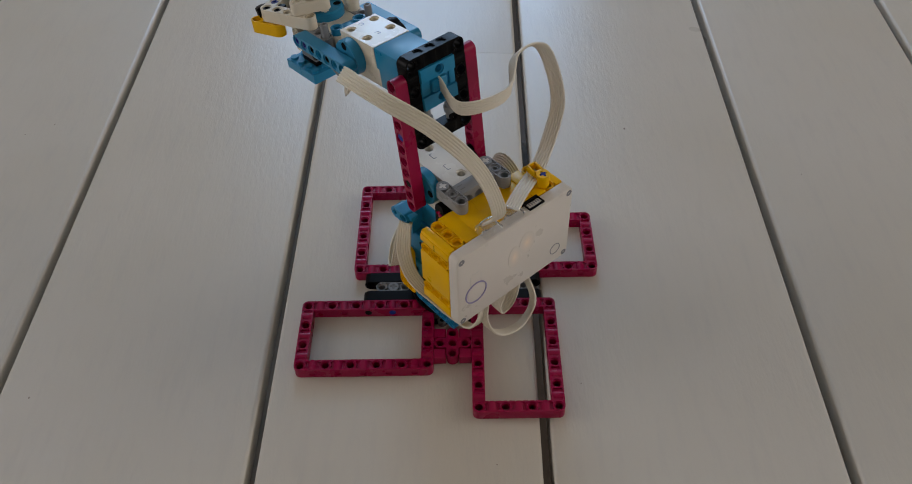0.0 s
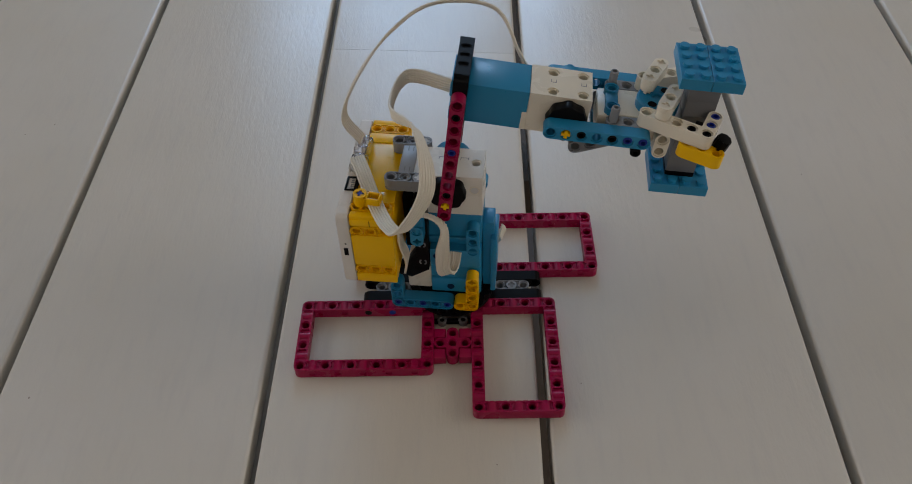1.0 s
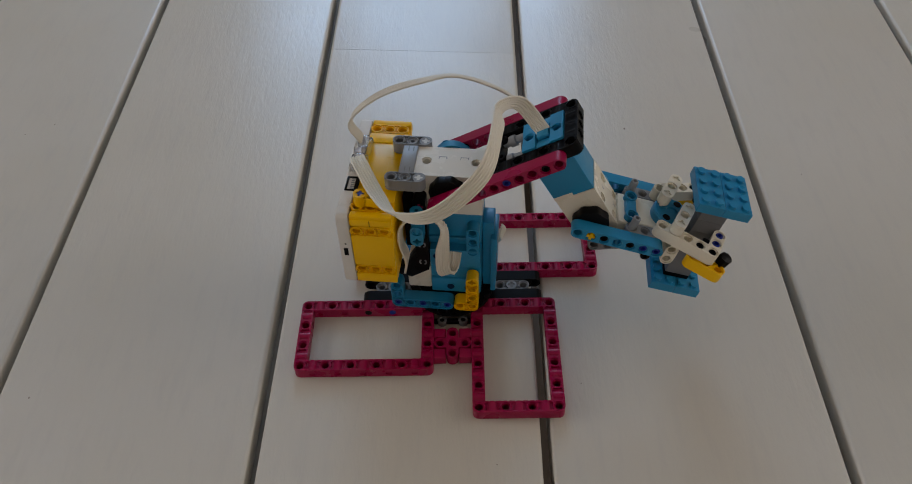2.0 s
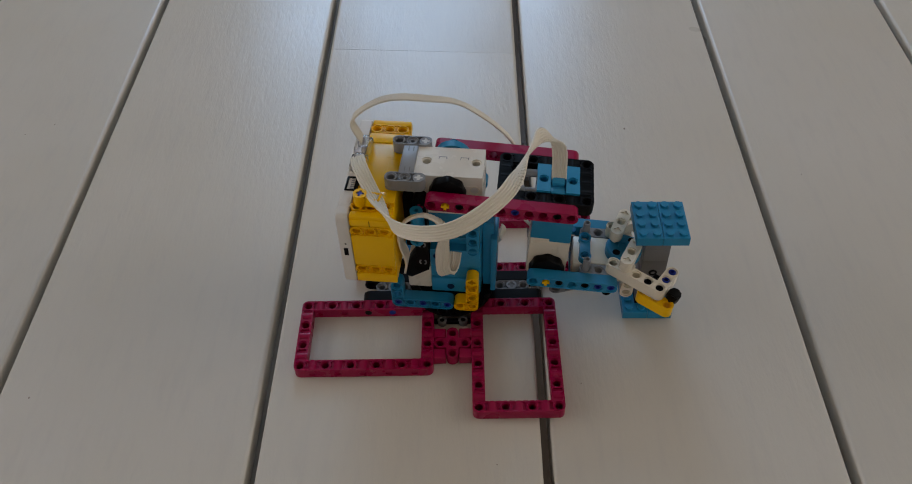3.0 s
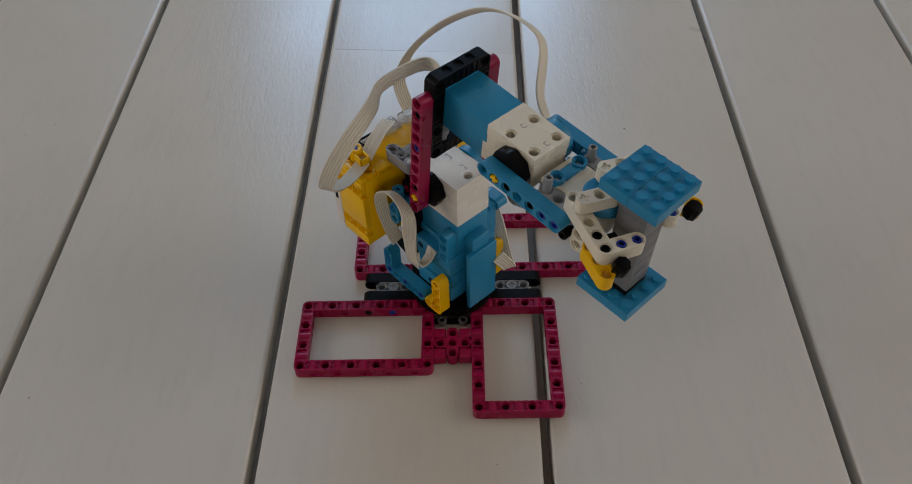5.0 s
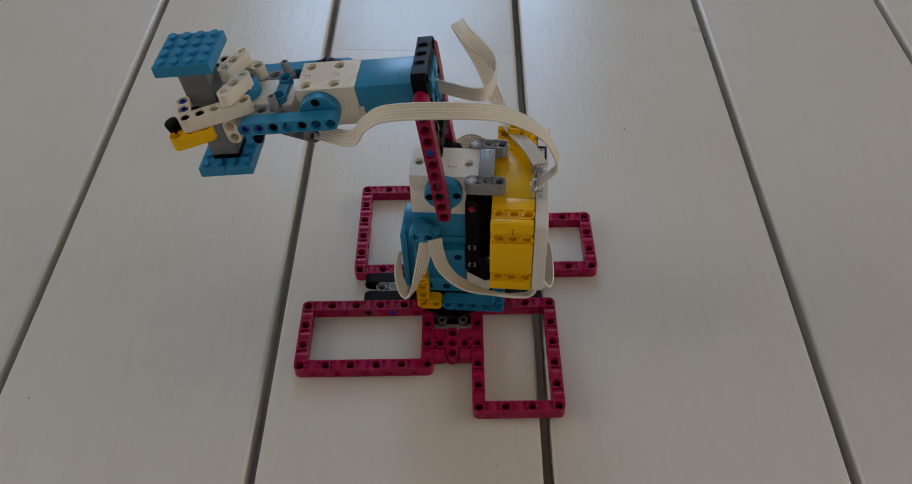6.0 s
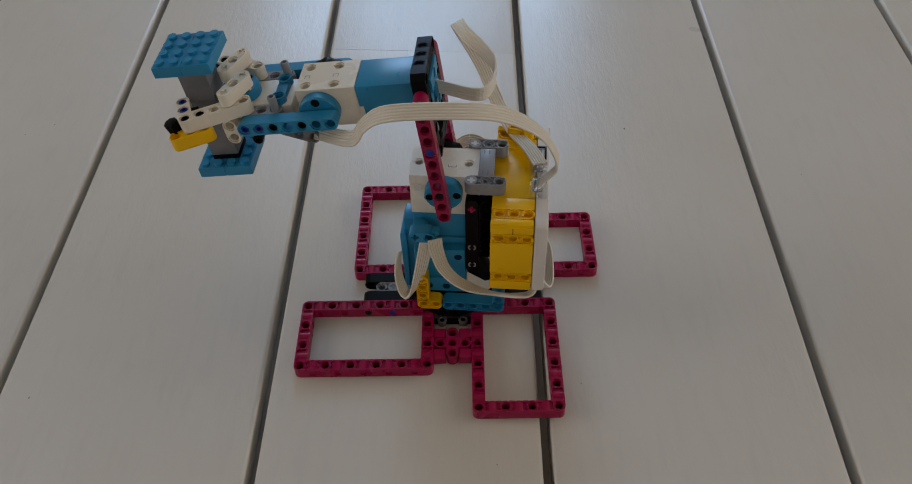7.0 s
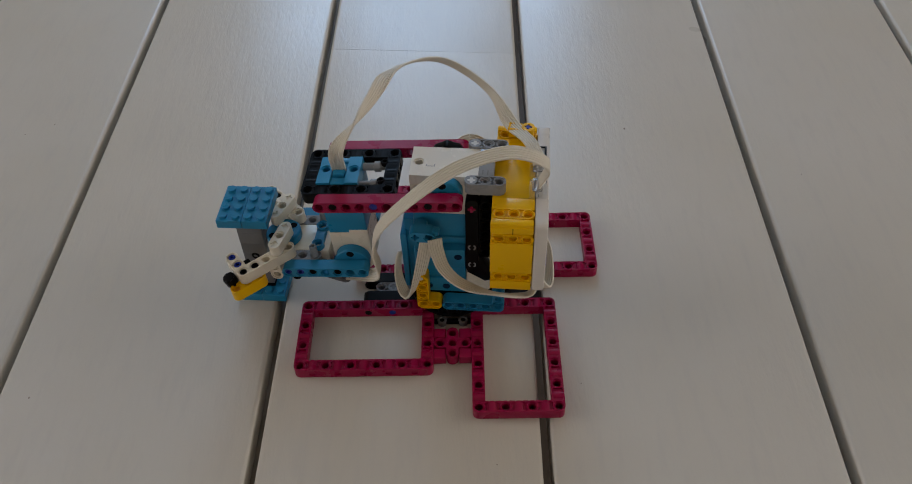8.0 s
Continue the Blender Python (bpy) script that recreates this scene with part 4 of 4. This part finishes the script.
def block_at(t):
    if 2.2 <= t <= 4.2:
        return FIRST_STAND
    if t >= 7.4:
        return SECOND_STAND
    return wrist_at(t) @ HOLD


# ---- ribbon cables: chains of short stiff pieces that follow the arm ----
CABLE_R_UP = [(-6.7, -0.1, 14.9), (-5.91, -1.78, 14.9), (-4.54, -4.58, 14.38), (-3.19, -7.22, 15.1), (-1.82, -9.32, 17.06), (-0.11, -9.12, 20.61), (-1.13, -5.46, 22.04), (-3.25, -2.76, 21.44), (-2.67, 0.78, 21.64), (0.5, 0, 21.61)]
CABLE_R_DOWN = [(-6.7, -0.1, 14.9), (-5.96, -2, 15.27), (-4.42, -4.62, 14.89), (-2.33, -7.98, 15.73), (1.36, -9.24, 17.27), (4.55, -6.62, 18.16), (5.82, -2.58, 18.23), (6.75, -0.08, 17.83), (7.95, 0.75, 16.18), (8.17, 0, 13.69)]
CABLE_L_UP = [(-6.7, 1.95, 14.9), (-7.85, 2.18, 16.95), (-6.64, 2.77, 20.02), (-4.31, 4.38, 22.75), (-1.37, 5.94, 24.19), (2.88, 6.07, 23.91), (4.9, 4.09, 21.37), (5.96, 3.79, 19.93), (8.82, 2, 18.99)]
CABLE_L_DOWN = [(-6.7, 1.95, 14.9), (-7.2, 2.07, 16.78), (-4.8, 2.65, 18.25), (-1.74, 3.45, 17.82), (0.9, 4.46, 16.55), (4.2, 4.99, 13.22), (5.29, 4.42, 10.03), (5.35, 3.68, 6.38), (8.38, 2, 4.31)]


def smooth_curve(ctrl, n):
    """n + 1 points at even steps along a smooth curve through the given points."""
    c = [Vector(p) for p in ctrl]
    p = [2 * c[0] - c[1]] + c + [2 * c[-1] - c[-2]]
    dense = []
    for i in range(len(c) - 1):
        a, b, d, e = p[i:i + 4]
        for k in range(16):
            u = k / 16
            dense.append(0.5 * (2 * b + (d - a) * u + (2 * a - 5 * b + 4 * d - e) * u * u + (3 * b - a - 3 * d + e) * u ** 3))
    dense.append(c[-1])
    run = [0.0]
    for a, b in zip(dense, dense[1:]):
        run.append(run[-1] + (b - a).length)
    out, j = [], 0
    for k in range(n + 1):
        s = run[-1] * k / n
        while j < len(run) - 2 and run[j + 1] < s:
            j += 1
        f = (s - run[j]) / max(run[j + 1] - run[j], 1e-9)
        out.append(dense[j].lerp(dense[j + 1], min(max(f, 0), 1)))
    return out, run[-1]


def ribbon_piece(length, width=1.12, wires=6):
    """A short piece of flat cable along x, its wires showing as ridges on both faces."""
    prof = []
    for k in range(wires):
        for u in (0.06, 0.3, 0.5, 0.7, 0.94):
            prof.append((-width / 2 + width * (k + u) / wires, 0.018 + 0.075 * math.sin(math.pi * u)))
    loop = [(y, z) for y, z in prof] + [(y, -z) for y, z in reversed(prof)]
    bm = bmesh.new()
    ends = [[bm.verts.new((x, y, z)) for y, z in loop] for x in (-length / 2, length / 2)]
    for k in range(len(loop)):
        j = (k + 1) % len(loop)
        bm.faces.new((ends[0][k], ends[0][j], ends[1][j], ends[1][k]))
    bm.faces.new(ends[0][::-1])
    bm.faces.new(ends[1])
    return bm


def breadth(keys, f):
    """The ribbon's breadth direction at the fraction f, from (fraction, direction) keys."""
    for (a, u), (b, v) in zip(keys, keys[1:]):
        if f <= b:
            k = (f - a) / (b - a)
            k = k * k * (3 - 2 * k)
            return Vector(u).lerp(Vector(v), k)
    return Vector(keys[-1][1])


def chain_poses(ctrl, n, keys):
    """Poses of n pieces along the curve, turned so that the ribbon's breadth follows the keys."""
    pts, total = smooth_curve(ctrl, n)
    out = []
    for k in range(n):
        x = (pts[k + 1] - pts[k]).normalized()
        w = breadth(keys, (k + 0.5) / n)
        w = w - x * w.dot(x)
        if out:
            last = out[-1].col[1].to_3d()
            last = (last - x * last.dot(x)).normalized()
            if w.dot(last) < 0:
                w = -w
            w = w * 0.26 + last * 0.74
        y = w.normalized()
        z = x.cross(y)
        m = Matrix((x, y, z)).transposed().to_4x4()
        m.translation = (pts[k] + pts[k + 1]) / 2
        out.append(m)
    return out


def cable(label, n, length, shape, still=False):
    """shape(t) gives the pieces' poses in the turret."""
    ob = empty("ribbon_cable", label, "", robot)
    MOVERS.append((ob, turret_at))
    first = None
    for k in range(n):
        if first is None:
            first = part("cable_piece", ribbon_piece(length / n * 1.15), RUBBER, ob, sharp=60)
            piece = first
        else:
            piece = new("cable_piece", first.data)
            piece.parent = ob
        if still:
            piece.matrix_basis = metres(shape(0)[k])
        else:
            MOVERS.append((piece, lambda t, k=k: shape(t)[k]))
    return ob


def follow(up, down, t, end, lift):
    """Control points between the raised and the lowered shape, with the far end tied to the arm."""
    f = min(max((value(LEAN, t) - 7) / 86.5, 0), 1)
    pts = [Vector(a).lerp(Vector(b), f) for a, b in zip(up, down)]
    bulge = 4 * f * (1 - f)
    fix = Vector(end) - pts[-1]
    n = len(pts) - 1
    return [p + fix * (k / n) ** 2 + Vector((0, 0, lift * bulge * math.sin(math.pi * k / n))) for k, p in enumerate(pts)]


CACHE = {}


def in_turret(m, t):
    return turret_at(t).inverted() @ m


BREADTH_R_UP = [(0.0, (0.9, 0.3, 0.0)), (0.45, (0.9, 0.42, 0.0)), (0.62, (0.5, 0.2, -0.8)), (0.8, (0, -0.2, -1)), (0.9, (0, -0.1, -1))]
BREADTH_R_DOWN = [(0.0, (0.9, 0.3, 0.2)), (0.35, (-0.1, -0.3, -0.95)), (0.55, (0, -0.75, -0.45)), (0.70, (0, -0.65, 0.65)), (0.86, (-0.75, -0.35, 0.3))]
BREADTH_L_UP = [(0.0, (0, -0.9, -0.3)), (0.16, (0, -0.9, 0.0)), (0.38, (0, -0.8, 0.5)), (1.0, (0, -0.6, 0.8))]
BREADTH_L_DOWN = [(0.0, (0, -1.0, 0.2)), (0.2, (0, -1.0, 0.25)), (0.4, (0, -0.9, 0.4)), (1.0, (0, -0.7, 0.7))]


def blend(up, down, t):
    f = min(max((value(LEAN, t) - 7) / 86.5, 0), 1)
    return [(a[0] + (b[0] - a[0]) * f, Vector(a[1]).lerp(Vector(b[1]), f)) for a, b in zip(up, down)]


def cable_r(t):
    if ("r", t) not in CACHE:
        a = in_turret(arm_at(t), t)
        u = a.to_3x3() @ Vector((0, 0, 1))
        CACHE["r", t] = chain_poses(follow(CABLE_R_UP, CABLE_R_DOWN, t, a @ Vector((-0.6, 0, 8.0)), 1.3), 126, blend(BREADTH_R_UP, BREADTH_R_DOWN, t) + [(1.0, -u)])
    return CACHE["r", t]


def cable_l(t):
    if ("l", t) not in CACHE:
        w = in_turret(wrist_at(t), t)
        CACHE["l", t] = chain_poses(follow(CABLE_L_UP, CABLE_L_DOWN, t, w @ Vector((0.8, 2.0, -1.6)), -0.7), 114, blend(BREADTH_L_UP, BREADTH_L_DOWN, t))
    return CACHE["l", t]


cable("ivory flat ribbon cable from the hub to the wrist motor", 126, 30.6, cable_r)
cable("ivory flat ribbon cable from the hub to the gripper motor", 114, 28.4, cable_l)


def still_cable(label, ctrl, n, w0, w1, *between):
    _, total = smooth_curve(ctrl, n)
    cable(label, n, total, lambda t: chain_poses(ctrl, n, [(0.0, w0), *between, (1.0, w1)]), True)


still_cable("ivory ribbon cable looped beside the shoulder motor", [(-3.2, -2.9, 6.2), (-2.9, -3.6, 8.2), (-3.2, -4.0, 10.6), (-2.8, -4.2, 12.5), (-1.3, -4.2, 13.4), (0.0, -4.1, 12.2), (-0.1, -4.0, 9.6), (-0.1, -3.9, 7.3), (0.25, -3.5, 6.5), (0.5, -2.9, 6.9), (0.6, -2.4, 7.8)], 60, (0, 1, 0), (1, 0.1, 0.1), (0.25, (0.1, 0.8, -0.6)), (0.45, (0.2, 0.75, -0.6)), (0.6, (0.7, 0.5, -0.3)), (0.75, (1, 0.2, 0)))
still_cable("ivory ribbon cable round the foot of the hub", [(-6.3, 2.2, 6.7), (-6.9, 2.9, 5.6), (-6.6, 3.5, 4.7), (-5.6, 3.8, 4.6), (-3.8, 4.4, 5.4), (-1.4, 4.9, 6.9), (0.0, 4.6, 8.2), (0.6, 4.0, 9.5), (0.75, 3.7, 10.4)], 44, (0.3, -0.8, -0.5), (-1, -0.3, 0.3), (0.42, (0.1, -0.8, -0.65)), (0.62, (0.0, -1.0, 0.15)))
still_cable("ivory ribbon cable looped in front of the turret", [(1.4, 3.1, 9.9), (1.75, 3.4, 8.0), (2.2, 3.5, 5.9), (2.75, 3.5, 4.1), (3.25, 3.4, 3.5), (3.7, 3.0, 3.9), (4.0, 2.5, 4.8), (4.05, 1.9, 5.8), (3.9, 1.45, 6.5)], 30, (1, 0.3, 0), (0.1, 0.9, 0.4), (0.3, (0.75, 0.6, 0.1)), (0.55, (0.3, 0.95, 0.0)))
still_cable("ivory ribbon cable looped under the hub", [(-6.3, 2.1, 6.6), (-7.0, 2.7, 5.2), (-7.7, 1.9, 3.6), (-7.95, -0.2, 3.1), (-7.6, -1.9, 4.4), (-6.3, -2.0, 6.6)], 34, (1, 0, 0), (1, 0, 0), (0.3, (0.7, -0.35, -0.6)), (0.6, (0.7, -0.35, -0.6)))
still_cable("ivory ribbon cable looped under the hub", [(-6.3, 0.1, 6.6), (-6.4, 0.9, 5.2), (-6.3, 0.5, 4.0), (-6.0, -0.8, 3.9), (-5.3, -2.0, 4.7), (-4.2, -2.4, 5.4)], 24, (1, 0, 0), (1, 0, 0))


# ---- keys ----
def motions():
    times = [k / 10 for k in range(81)]
    for ob, where in MOVERS:
        rows, last, held = [], None, None
        for t in times:
            m = metres(where(t))
            if last is not None and t not in (0.0, 8.0) and all(abs(a - b) < 1e-7 for r, q in zip(m, last) for a, b in zip(r, q)):
                held = (t, m)
                continue
            if held:
                rows.append(held)
                held = None
            rows.append((t, m))
            last = m
        walk(ob, rows)
    walk(block, [(t, metres(block_at(t))) for t in times])


motions()
